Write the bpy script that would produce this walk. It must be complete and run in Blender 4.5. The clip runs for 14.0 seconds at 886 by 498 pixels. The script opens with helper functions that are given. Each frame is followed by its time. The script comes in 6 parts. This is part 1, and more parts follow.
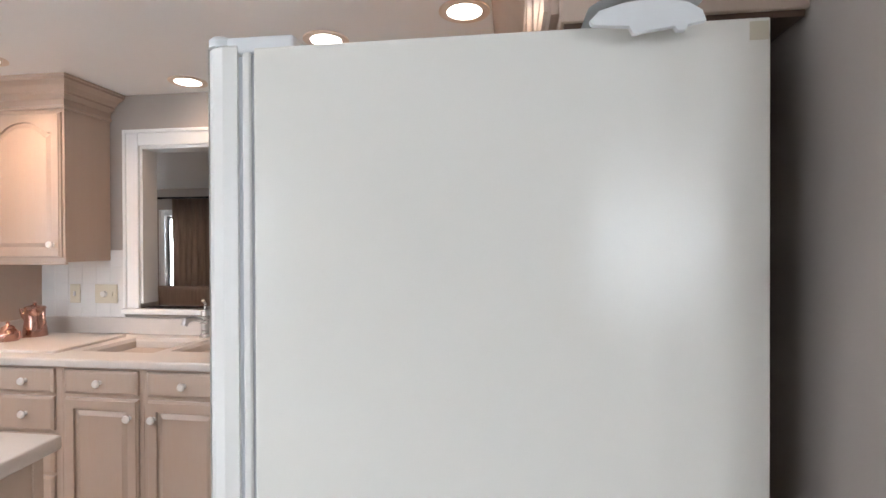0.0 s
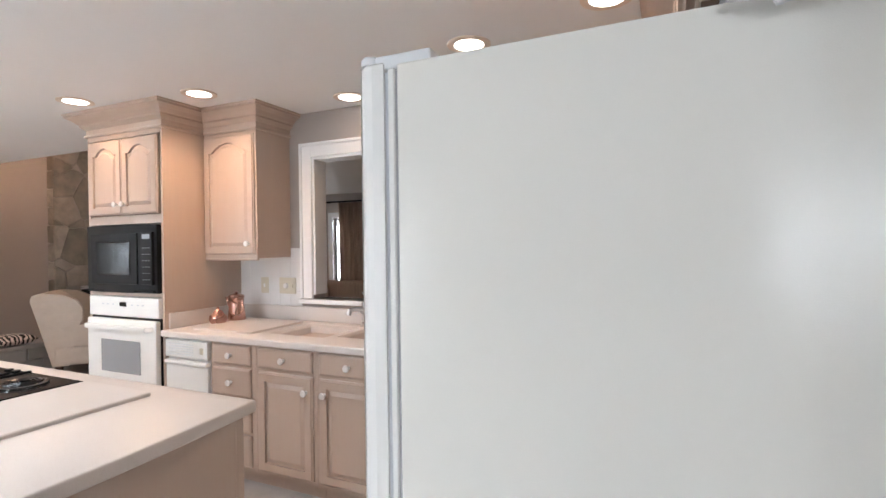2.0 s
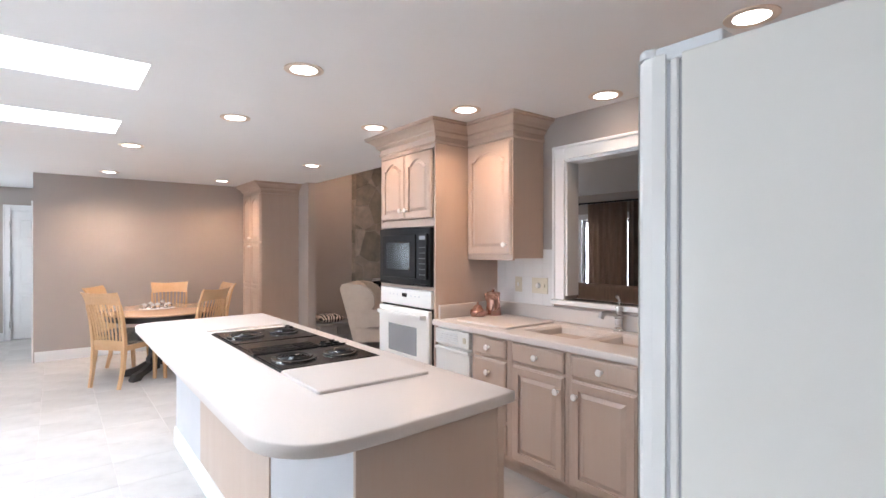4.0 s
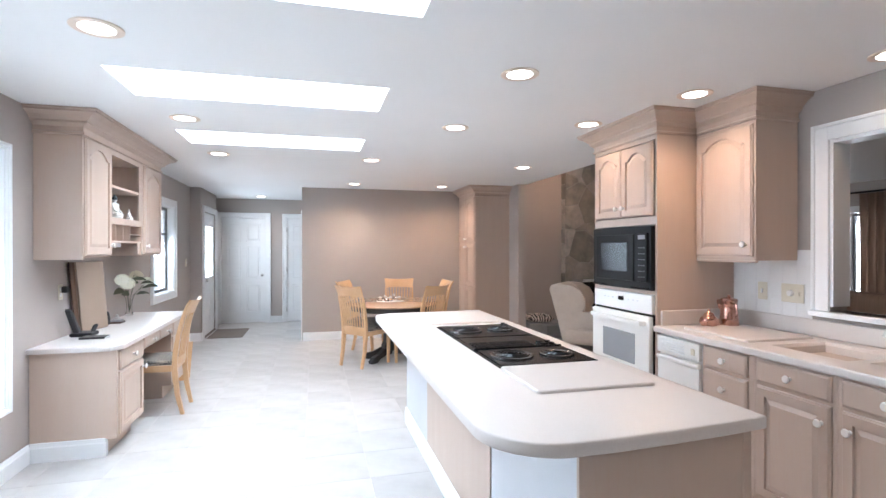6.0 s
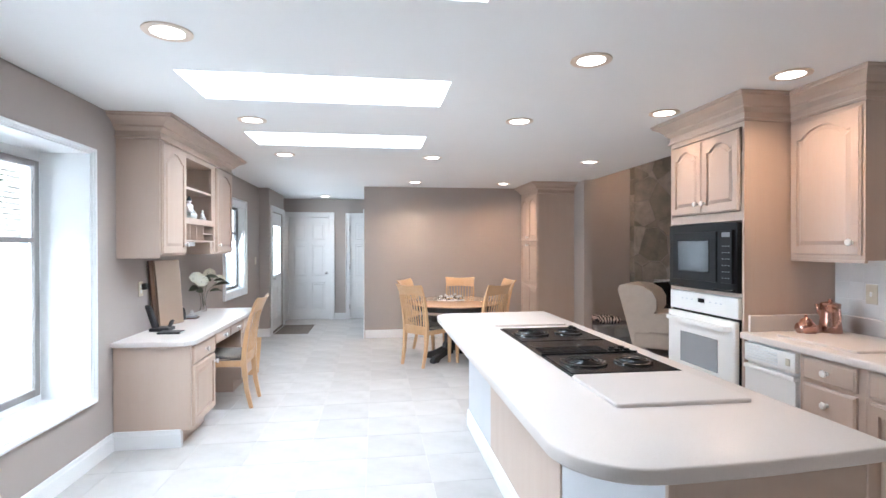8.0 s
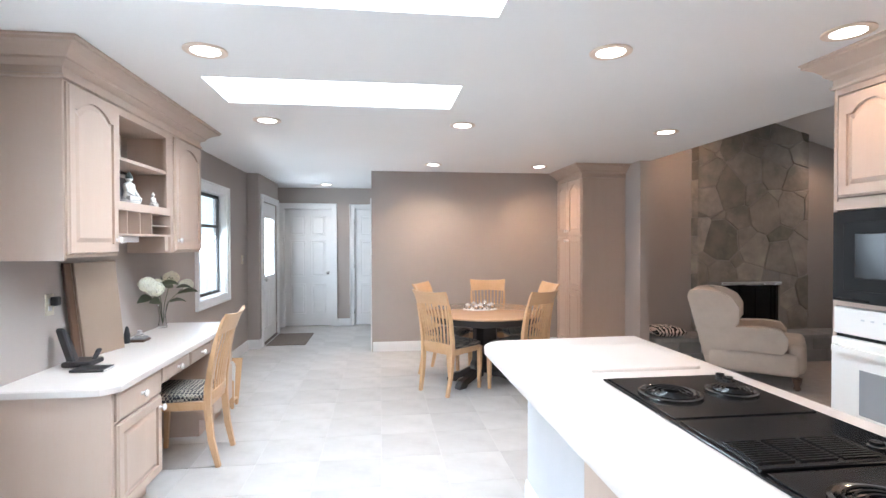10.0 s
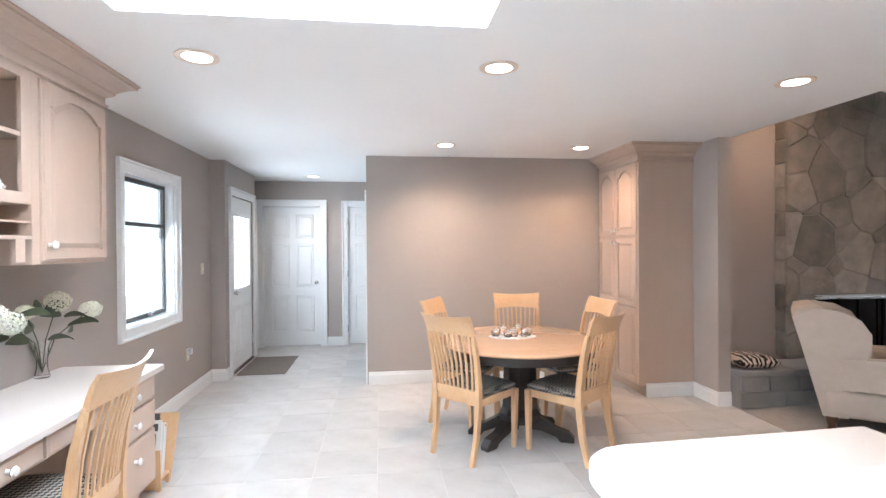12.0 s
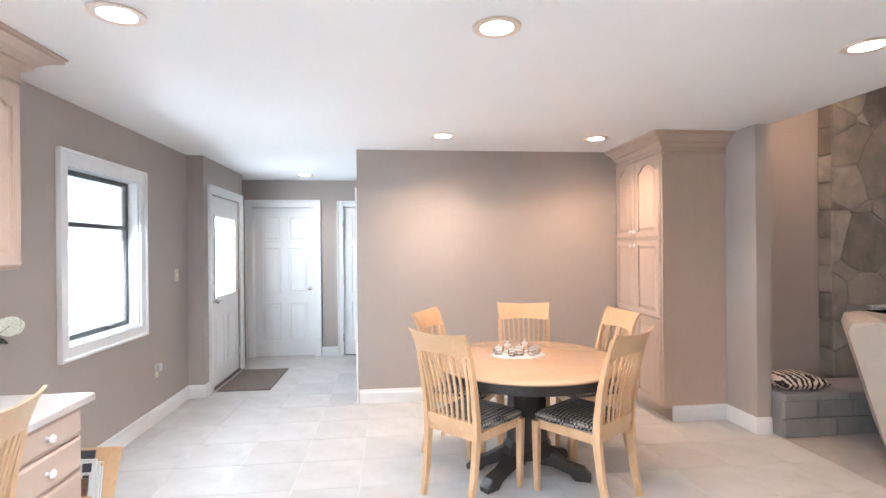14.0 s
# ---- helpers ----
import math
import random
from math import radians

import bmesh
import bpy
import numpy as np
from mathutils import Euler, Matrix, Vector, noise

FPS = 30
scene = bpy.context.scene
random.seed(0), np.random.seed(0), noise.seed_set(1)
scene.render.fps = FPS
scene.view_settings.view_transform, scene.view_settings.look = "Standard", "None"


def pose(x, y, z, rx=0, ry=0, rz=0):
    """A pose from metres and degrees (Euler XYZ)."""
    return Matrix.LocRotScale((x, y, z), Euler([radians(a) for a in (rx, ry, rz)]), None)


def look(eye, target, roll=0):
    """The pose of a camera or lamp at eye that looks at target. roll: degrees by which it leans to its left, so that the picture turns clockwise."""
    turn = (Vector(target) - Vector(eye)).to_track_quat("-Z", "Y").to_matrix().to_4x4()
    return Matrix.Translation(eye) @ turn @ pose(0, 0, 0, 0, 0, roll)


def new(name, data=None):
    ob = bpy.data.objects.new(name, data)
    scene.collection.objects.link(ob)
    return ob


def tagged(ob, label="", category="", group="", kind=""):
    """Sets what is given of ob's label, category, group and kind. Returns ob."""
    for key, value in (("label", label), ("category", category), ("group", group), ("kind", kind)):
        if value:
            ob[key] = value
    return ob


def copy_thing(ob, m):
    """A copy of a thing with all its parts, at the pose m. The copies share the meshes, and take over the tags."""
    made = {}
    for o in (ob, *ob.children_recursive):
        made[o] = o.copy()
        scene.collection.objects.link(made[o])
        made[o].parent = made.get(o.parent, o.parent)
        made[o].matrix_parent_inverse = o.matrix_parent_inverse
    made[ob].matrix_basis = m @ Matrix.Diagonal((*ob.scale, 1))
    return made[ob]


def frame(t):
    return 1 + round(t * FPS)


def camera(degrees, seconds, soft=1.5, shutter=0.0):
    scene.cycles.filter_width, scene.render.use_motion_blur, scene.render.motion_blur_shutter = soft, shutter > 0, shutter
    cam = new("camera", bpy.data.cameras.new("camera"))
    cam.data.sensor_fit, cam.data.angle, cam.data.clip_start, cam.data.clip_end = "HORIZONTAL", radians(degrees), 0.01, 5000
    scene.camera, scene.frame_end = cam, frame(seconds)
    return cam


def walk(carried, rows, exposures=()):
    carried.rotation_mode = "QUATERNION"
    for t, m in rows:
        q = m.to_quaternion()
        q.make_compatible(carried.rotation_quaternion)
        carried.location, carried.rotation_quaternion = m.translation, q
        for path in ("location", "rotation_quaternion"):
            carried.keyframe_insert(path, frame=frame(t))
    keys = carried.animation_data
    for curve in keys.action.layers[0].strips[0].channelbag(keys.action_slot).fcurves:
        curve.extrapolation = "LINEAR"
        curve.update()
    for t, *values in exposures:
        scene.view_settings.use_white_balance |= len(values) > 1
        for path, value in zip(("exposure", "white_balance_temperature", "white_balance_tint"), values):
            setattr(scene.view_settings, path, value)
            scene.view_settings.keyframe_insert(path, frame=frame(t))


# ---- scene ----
cam = camera(83.1, 14.0)
PATH = [
    (0, (0.58, 0.834, 1.464), (2.562, 1.105, 1.449), -0.2),
    (0.5, (0.583, 0.821, 1.463), (2.549, 1.185, 1.455), 0.1),
    (1, (0.574, 0.813, 1.464), (2.516, 1.293, 1.45), -0.0),
    (1.5, (0.556, 0.803, 1.453), (2.452, 1.439, 1.444), -0.3),
    (2, (0.549, 0.801, 1.455), (2.368, 1.631, 1.436), -0.7),
    (2.5, (0.543, 0.795, 1.45), (2.259, 1.821, 1.436), -0.6),
    (3, (0.537, 0.798, 1.445), (2.115, 2.026, 1.44), -0.2),
    (3.5, (0.515, 0.809, 1.442), (1.933, 2.22, 1.442), 0.0),
    (4, (0.507, 0.821, 1.449), (1.734, 2.401, 1.446), -0.0),
    (6.5, (0.462, 0.859, 1.452), (0.849, 2.821, 1.452), -0.0),
    (7, (0.462, 0.873, 1.448), (0.779, 2.848, 1.449), 0.0),
    (7.5, (0.466, 0.877, 1.454), (0.751, 2.856, 1.45), -0.1),
    (8, (0.468, 0.961, 1.456), (0.735, 2.943, 1.446), -0.1),
    (10.5, (0.399, 2.659, 1.457), (0.645, 4.643, 1.43), -0.2),
    (11, (0.419, 3.028, 1.469), (0.664, 5.013, 1.446), -0.3),
    (11.5, (0.403, 3.394, 1.462), (0.663, 5.377, 1.444), -0.4),
    (12, (0.44, 3.668, 1.46), (0.686, 5.653, 1.446), -0.4),
    (12.5, (0.525, 3.857, 1.466), (0.751, 5.844, 1.454), -0.5),
    (13, (0.578, 4.009, 1.476), (0.79, 5.998, 1.463), -0.5),
    (13.5, (0.606, 4.108, 1.48), (0.811, 6.098, 1.469), -0.4),
    (14, (0.618, 4.185, 1.466), (0.821, 6.175, 1.463), -0.5),
]
EXPO = [(0.0, 0.12, 6550, 12), (2.0, 0.12, 6520, 12), (3.0, 0.05, 6450, 13), (4.0, 0.08, 6250, 13), (6.5, 0.13, 5850, 9), (7.5, 0.06, 5900, 9), (8.5, 0.03, 5950, 8), (10.5, 0.12, 6020, 9), (12.5, 0.40, 6030, 9), (14.0, 0.50, 6060, 9)]
walk(cam, [(t, look(eye, target, roll)) for t, eye, target, roll in PATH], EXPO)

# ---- world, sun and large lights ----
world = bpy.data.worlds.new("sky")
scene.world = world
world.use_nodes = True
_wn = world.node_tree.nodes
_sky = _wn.new("ShaderNodeTexSky")
_sky.sky_type, _sky.sun_disc = "NISHITA", False
_sky.sun_elevation, _sky.sun_rotation = radians(48), radians(-70)
_wn["Background"].inputs["Strength"].default_value = 0.15
world.node_tree.links.new(_sky.outputs[0], _wn["Background"].inputs["Color"])

sun = new("sun", bpy.data.lights.new("sun", "SUN"))
sun.data.energy, sun.data.angle, sun.data.color = 1.2, radians(25), (1.0, 0.96, 0.9)
sun.matrix_world = look((-20, 6, 24), (0, 0, 0))


def area(name, eye, target, sx, sy, watts, color):
    li = bpy.data.lights.new(name, "AREA")
    li.shape, li.size, li.size_y, li.energy, li.color = "RECTANGLE", sx, sy, watts, color
    ob = new(name, li)
    ob.matrix_world = look(eye, target)
    return ob


DAY = (0.80, 0.91, 1.0)
SKYLIGHTS = [(2.35, 2.88), (3.825, 4.352), (5.29, 5.82)]
SX0, SX1 = -0.61, 0.905
for (a, b), watts in zip(SKYLIGHTS, (36, 56, 78)):
    area("skylight_daylight", (0.147, (a + b) / 2, 2.80), (0.147, (a + b) / 2, 0), 1.50, 0.52, watts, DAY)
area("bay_daylight", (-2.25, 3.6, 1.35), (0, 3.6, -0.30), 2.4, 1.7, 118, DAY)
area("window_daylight", (-1.56, 7.94, 1.4), (0, 7.94, 0.5), 0.74, 1.15, 34, DAY)
area("door_daylight", (-1.303, 10.055, 1.395), (0, 10.055, 1.395), 0.68, 0.90, 20, DAY)
area("back_room_daylight", (-3.52, -0.58, 1.48), (0, -0.58, 1.4), 0.40, 1.05, 38, (0.82, 0.92, 1.0))
area("back_room_daylight", (-3.52, -1.39, 1.48), (0, -1.39, 1.4), 0.22, 1.05, 16, (0.82, 0.92, 1.0))
area("family_daylight", (7.66, 5.98, 1.4), (3, 5.97, 1.2), 0.2, 1.1, 9, DAY)

WARM = (1.0, 0.75, 0.55)
CEIL = 2.41
LAMPS = [(-0.442, 3.32), (1.564, 3.40), (2.756, 3.459), (-0.449, 4.876), (1.555, 4.658), (2.517, 4.30), (-0.462, 6.295),
         (1.072, 6.288), (2.866, 6.337), (1.05, 8.353), (2.39, 8.373), (-0.465, 10.624), (3.234, 2.672), (2.786, 1.673), (2.596, 1.019)]
WATTS = [26, 24, 46, 30, 28, 28, 34, 38, 36, 128, 84, 28, 8, 8, 26]
for (lx, ly), watts in zip(LAMPS, WATTS):
    li = bpy.data.lights.new("downlight_lamp", "SPOT")
    tone = (1.0, 0.65, 0.41) if lx > 2.5 and ly < 5 or ly == 8.373 else WARM
    li.energy, li.color, li.spot_size, li.spot_blend, li.shadow_soft_size = watts, tone, radians(150), 1.0, 0.07
    new("downlight_lamp", li).matrix_world = look((lx, ly, CEIL - 0.02), (lx, ly, 0))

# ---- materials ----
def _srgb(c):
    return tuple(x / 12.92 if x <= 0.04045 else ((x + 0.055) / 1.055) ** 2.4 for x in c)


def material(name, color, rough=0.5, metal=0.0, color2=None, scale=3.0, amount=0.5, bump=0.0, bump_scale=80.0, stretch=(1, 1, 1),
             coat=0.0, per_object=0.0, grain=None, grain_scale=40.0, rough_var=0.08, spec=0.5):
    """A surface with broad uneven tone (color to color2), a fine grain and a fine relief."""
    m = bpy.data.materials.new(name)
    m.use_nodes = True
    n, l = m.node_tree.nodes, m.node_tree.links
    b = n["Principled BSDF"]
    b.inputs["Metallic"].default_value = metal
    b.inputs["Coat Weight"].default_value = coat
    b.inputs["Coat Roughness"].default_value = max(0.03, rough * 0.55)
    b.inputs["Specular IOR Level"].default_value = spec
    tc = n.new("ShaderNodeTexCoord")
    mp = n.new("ShaderNodeMapping")
    mp.inputs["Scale"].default_value = stretch
    l.new(tc.outputs["Object"], mp.inputs["Vector"])
    n1 = n.new("ShaderNodeTexNoise")
    n1.inputs["Scale"].default_value, n1.inputs["Detail"].default_value = scale, 5
    l.new(mp.outputs[0], n1.inputs["Vector"])
    mix = n.new("ShaderNodeMix")
    mix.data_type = "RGBA"
    mix.inputs[6].default_value = (*color, 1)
    mix.inputs[7].default_value = (*(color2 or [c * 0.9 for c in color]), 1)
    ramp = n.new("ShaderNodeMapRange")
    ramp.inputs["From Min"].default_value, ramp.inputs["From Max"].default_value = 0.5 - amount / 2, 0.5 + amount / 2
    l.new(n1.outputs["Fac"], ramp.inputs["Value"])
    l.new(ramp.outputs[0], mix.inputs[0])
    out = mix.outputs[2]
    if grain:
        n2 = n.new("ShaderNodeTexNoise")
        n2.inputs["Scale"].default_value, n2.inputs["Detail"].default_value = grain_scale, 3
        l.new(mp.outputs[0], n2.inputs["Vector"])
        g = n.new("ShaderNodeMix")
        g.data_type = "RGBA"
        r2 = n.new("ShaderNodeMapRange")
        r2.inputs["From Min"].default_value, r2.inputs["From Max"].default_value = 0.52, 0.72
        r2.inputs["To Max"].default_value = 0.6
        l.new(n2.outputs["Fac"], r2.inputs["Value"])
        l.new(r2.outputs[0], g.inputs[0])
        l.new(out, g.inputs[6])
        g.inputs[7].default_value = (*grain, 1)
        out = g.outputs[2]
    if per_object:
        oi = n.new("ShaderNodeObjectInfo")
        hv = n.new("ShaderNodeHueSaturation")
        mr = n.new("ShaderNodeMapRange")
        mr.inputs["To Min"].default_value, mr.inputs["To Max"].default_value = 1 - per_object, 1 + per_object
        l.new(oi.outputs["Random"], mr.inputs["Value"])
        l.new(mr.outputs[0], hv.inputs["Value"])
        l.new(out, hv.inputs["Color"])
        out = hv.outputs[0]
    l.new(out, b.inputs["Base Color"])
    rr = n.new("ShaderNodeMapRange")
    rr.inputs["To Min"].default_value, rr.inputs["To Max"].default_value = max(0.02, rough - rough_var), min(1, rough + rough_var)
    l.new(n1.outputs["Fac"], rr.inputs["Value"])
    l.new(rr.outputs[0], b.inputs["Roughness"])
    if bump:
        n3 = n.new("ShaderNodeTexNoise")
        n3.inputs["Scale"].default_value, n3.inputs["Detail"].default_value = bump_scale, 4
        l.new(mp.outputs[0], n3.inputs["Vector"])
        bp = n.new("ShaderNodeBump")
        bp.inputs["Strength"].default_value, bp.inputs["Distance"].default_value = bump, 0.01
        l.new(n3.outputs["Fac"], bp.inputs["Height"])
        l.new(bp.outputs[0], b.inputs["Normal"])
    return m


def glow(name, color, strength):
    m = bpy.data.materials.new(name)
    m.use_nodes = True
    b = m.node_tree.nodes["Principled BSDF"]
    b.inputs["Emission Color"].default_value, b.inputs["Emission Strength"].default_value = (*color, 1), strength
    b.inputs["Base Color"].default_value = (0.8, 0.8, 0.8, 1)
    return m


def glass(name, color=(1, 1, 1), rough=0.0):
    m = bpy.data.materials.new(name)
    m.use_nodes = True
    b = m.node_tree.nodes["Principled BSDF"]
    b.inputs["Transmission Weight"].default_value, b.inputs["Roughness"].default_value, b.inputs["IOR"].default_value = 1.0, rough, 1.45
    b.inputs["Base Color"].default_value = (*color, 1)
    return m


def checks(name, a, b_, c, size):
    """Woven plaid: two crossed stripes."""
    m = bpy.data.materials.new(name)
    m.use_nodes = True
    n, l = m.node_tree.nodes, m.node_tree.links
    b = n["Principled BSDF"]
    b.inputs["Roughness"].default_value = 0.9
    tc = n.new("ShaderNodeTexCoord")
    mp = n.new("ShaderNodeMapping")
    mp.inputs["Rotation"].default_value = (0, 0, radians(45))
    l.new(tc.outputs["Object"], mp.inputs["Vector"])
    ch = n.new("ShaderNodeTexChecker")
    ch.inputs["Scale"].default_value = 1 / size
    ch.inputs["Color1"].default_value, ch.inputs["Color2"].default_value = (*a, 1), (*b_, 1)
    l.new(mp.outputs[0], ch.inputs["Vector"])
    c2 = n.new("ShaderNodeTexNoise")
    c2.inputs["Scale"].default_value = 300
    mix = n.new("ShaderNodeMix")
    mix.data_type = "RGBA"
    l.new(tc.outputs["Object"], c2.inputs["Vector"])
    l.new(c2.outputs["Fac"], mix.inputs[0])
    l.new(ch.outputs["Color"], mix.inputs[6])
    mix.inputs[7].default_value = (*c, 1)
    l.new(mix.outputs[2], b.inputs["Base Color"])
    bp = n.new("ShaderNodeBump")
    bp.inputs["Strength"].default_value, bp.inputs["Distance"].default_value = 0.3, 0.003
    l.new(ch.outputs["Fac"], bp.inputs["Height"])
    l.new(bp.outputs[0], b.inputs["Normal"])
    return m


M_WALL = material("greige_paint", (0.40, 0.350, 0.318), 0.75, color2=(0.375, 0.328, 0.298), scale=1.5, bump=0.025, bump_scale=160)
M_CEIL = material("ceiling_paint", (0.85, 0.84, 0.83), 0.85, color2=(0.82, 0.81, 0.80), scale=1.2, bump=0.06, bump_scale=120)
M_TRIM = material("white_trim_paint", (0.82, 0.82, 0.82), 0.35, color2=(0.78, 0.78, 0.78), scale=4, bump=0.03)
M_CAB = material("pickled_oak", (0.53, 0.412, 0.335), 0.36, color2=(0.505, 0.387, 0.312), scale=2.2, stretch=(5, 5, 0.5), grain=(0.515, 0.38, 0.30),
                 grain_scale=14, bump=0.02, bump_scale=30, coat=0.15)
M_CABIN = material("pickled_oak_inside", (0.52, 0.42, 0.335), 0.5, color2=(0.47, 0.37, 0.29), scale=2.5, stretch=(8, 8, 0.8))
M_KICK = material("dark_toe_kick", (0.20, 0.16, 0.14), 0.7)
M_COUNTER = material("speckled_counter", (0.64, 0.585, 0.55), 0.32, color2=(0.615, 0.56, 0.525), scale=3, grain=(0.50, 0.44, 0.40), grain_scale=420,
                     rough_var=0.03)
M_WHITE = material("white_enamel", (0.80, 0.785, 0.76), 0.35, color2=(0.78, 0.765, 0.74), scale=2, rough_var=0.02)
M_FRIDGE = material("textured_white_enamel", (0.82, 0.795, 0.745), 0.13, color2=(0.785, 0.76, 0.71), scale=1.2, amount=1.2, bump=0.05, bump_scale=520, rough_var=0.015, spec=0.28)
M_PLASTIC = material("white_plastic", (0.78, 0.79, 0.80), 0.4)
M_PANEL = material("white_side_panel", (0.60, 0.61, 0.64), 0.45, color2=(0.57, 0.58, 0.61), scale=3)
M_KNOB = material("white_ceramic", (0.86, 0.83, 0.80), 0.15, coat=0.5)
M_BLACK = material("black_glass", (0.008, 0.008, 0.009), 0.14, rough_var=0.02, spec=0.3)
M_IRON = material("black_enamel", (0.009, 0.009, 0.010), 0.22, rough_var=0.05, spec=0.35)
M_SATINBLACK = material("black_appliance_satin", (0.008, 0.008, 0.009), 0.38, rough_var=0.04, spec=0.16)
M_COIL = material("dark_burner_metal", (0.22, 0.22, 0.22), 0.14, metal=1.0)
M_GREYGLASS = material("grey_oven_glass", (0.28, 0.29, 0.31), 0.12, coat=0.5)
M_GREYTRIM = material("grey_gasket", (0.36, 0.36, 0.37), 0.6)
M_BAYFRAME = material("taupe_metal_frame", (0.27, 0.25, 0.24), 0.45)
M_TILE = material("floor_tile", (0.55, 0.53, 0.515), 0.38, color2=(0.375, 0.355, 0.34), scale=3.6, amount=0.75, per_object=0.06, grain=(0.49, 0.47, 0.45),
                  grain_scale=26, bump=0.05, bump_scale=25)
M_GROUT = material("floor_grout", (0.60, 0.58, 0.56), 0.85, scale=8)
M_SPLASH = material("splash_tile", (0.76, 0.75, 0.74), 0.3, per_object=0.012, coat=0.3)
M_SGROUT = material("splash_grout", (0.75, 0.74, 0.73), 0.9)
M_CARPET = material("beige_carpet", (0.40, 0.36, 0.33), 0.95, color2=(0.35, 0.315, 0.285), scale=12, bump=0.6, bump_scale=350)
M_MAPLE = material("honey_maple", (0.67, 0.44, 0.255), 0.32, color2=(0.60, 0.37, 0.195), scale=2, stretch=(5, 5, 1), grain=(0.56, 0.34, 0.17), grain_scale=16,
                   coat=0.25)
M_MAPLETOP = material("honey_maple_top", (0.62, 0.39, 0.245), 0.22, color2=(0.56, 0.34, 0.20), scale=2, stretch=(1, 7, 1), grain=(0.52, 0.30, 0.15),
                      grain_scale=12, coat=0.4)
M_DARKWOOD = material("black_stained_wood", (0.022, 0.017, 0.016), 0.35, coat=0.2)
M_PLAID = checks("plaid_seat_cloth", (0.025, 0.025, 0.035), (0.62, 0.56, 0.46), (0.03, 0.03, 0.035), 0.017)
M_STONE = material("grey_fieldstone", (0.34, 0.295, 0.245), 0.85, color2=(0.20, 0.185, 0.165), scale=5, amount=0.4, per_object=0.32, grain=(0.36, 0.31, 0.26),
                   grain_scale=9, bump=0.5, bump_scale=18)
M_MORTAR = material("stone_mortar", (0.30, 0.275, 0.25), 0.95, scale=20, bump=0.5, bump_scale=60)
M_HEARTH = material("bluestone_slab", (0.19, 0.19, 0.19), 0.6, color2=(0.27, 0.26, 0.25), scale=5, amount=0.4, per_object=0.15, bump=0.35, bump_scale=22)
M_SOOT = material("soot_black", (0.01, 0.009, 0.008), 0.8)
M_STEEL = material("brushed_steel", (0.62, 0.61, 0.60), 0.28, metal=1.0, stretch=(1, 1, 20))
M_COPPER = material("copper", (0.55, 0.34, 0.28), 0.28, metal=1.0, color2=(0.48, 0.27, 0.22), scale=8)
M_BRONZE = material("bronze_window_frame", (0.12, 0.115, 0.11), 0.45, metal=0.4)
M_CREAM = material("cream_upholstery", (0.52, 0.45, 0.385), 0.9, color2=(0.46, 0.395, 0.335), scale=10, bump=0.3, bump_scale=260)
M_CURTAIN = material("brown_drape", (0.27, 0.195, 0.15), 0.85, color2=(0.20, 0.145, 0.11), scale=6, stretch=(6, 6, 0.6), bump=0.2)
M_SHEER = material("blind_slat", (0.80, 0.77, 0.70), 0.6)
M_MAT = material("taupe_doormat", (0.20, 0.165, 0.14), 0.95, color2=(0.16, 0.13, 0.11), scale=30, bump=0.7, bump_scale=260)
M_BOARD = material("tan_board", (0.30, 0.225, 0.170), 0.6, color2=(0.275, 0.20, 0.15), scale=3)
M_BLKPLASTIC = material("black_plastic", (0.02, 0.02, 0.022), 0.4)
M_LEAF = material("green_leaf", (0.03, 0.042, 0.022), 0.5, color2=(0.06, 0.07, 0.035), scale=20)
M_PETAL = material("white_petal", (0.80, 0.80, 0.72), 0.7, color2=(0.72, 0.74, 0.58), scale=12)
M_PETAL2 = material("cream_petal", (0.62, 0.60, 0.44), 0.7, color2=(0.70, 0.62, 0.50), scale=12)
M_HAIR = material("dark_green_glaze", (0.03, 0.045, 0.04), 0.3)
M_STATUE = material("white_porcelain", (0.82, 0.81, 0.79), 0.3, coat=0.3)
M_ALMOND = material("almond_plate", (0.66, 0.60, 0.48), 0.4)
M_PAPER = material("paper", (0.75, 0.75, 0.74), 0.7)
M_INK = material("dark_print", (0.07, 0.07, 0.08), 0.6)
M_LACE = material("white_doily", (0.82, 0.78, 0.74), 0.9, bump=0.6, bump_scale=120)
M_WOODDARK = material("walnut", (0.10, 0.055, 0.035), 0.4)
M_ZEBRA = None
M_LAMP = glow("lamp_lens", (1.0, 0.93, 0.84), 9.0)
M_LAMPTRIM = material("lamp_trim", (0.80, 0.66, 0.55), 0.5)
M_PANE = glass("window_glass")
M_GLASS = glass("clear_glass")
M_OUT = material("outdoor_paving", (0.42, 0.42, 0.40), 0.9, scale=4, bump=0.3)

ORIGIN = {}


def thing(name, label, category, loc=(0, 0, 0), group="", kind=""):
    """An Empty at a thing's base; its parts are built in the place's own coordinates."""
    ob = new(name)
    ob.empty_display_size = 0.1
    ob.location = loc
    ORIGIN[ob.name] = Vector(loc)
    return tagged(ob, label, category, group, kind)


def part(name, bm, mat, parent=None, label="", smooth=False, category="", kind="", group=""):
    root = parent
    while root is not None and root.parent is not None:
        root = root.parent
    bmesh.ops.recalc_face_normals(bm, faces=bm.faces)
    if root is not None and root.name in ORIGIN:
        bmesh.ops.translate(bm, vec=-ORIGIN[root.name], verts=bm.verts)
    me = bpy.data.meshes.new(name)
    if smooth:
        for f in bm.faces:
            f.smooth = True
    bm.to_mesh(me)
    bm.free()
    me.materials.append(mat)
    if smooth:
        me.set_sharp_from_angle(angle=radians(38))
    ob = new(name, me)
    if parent is not None:
        ob.parent = parent
    return tagged(ob, label, category, group, kind)


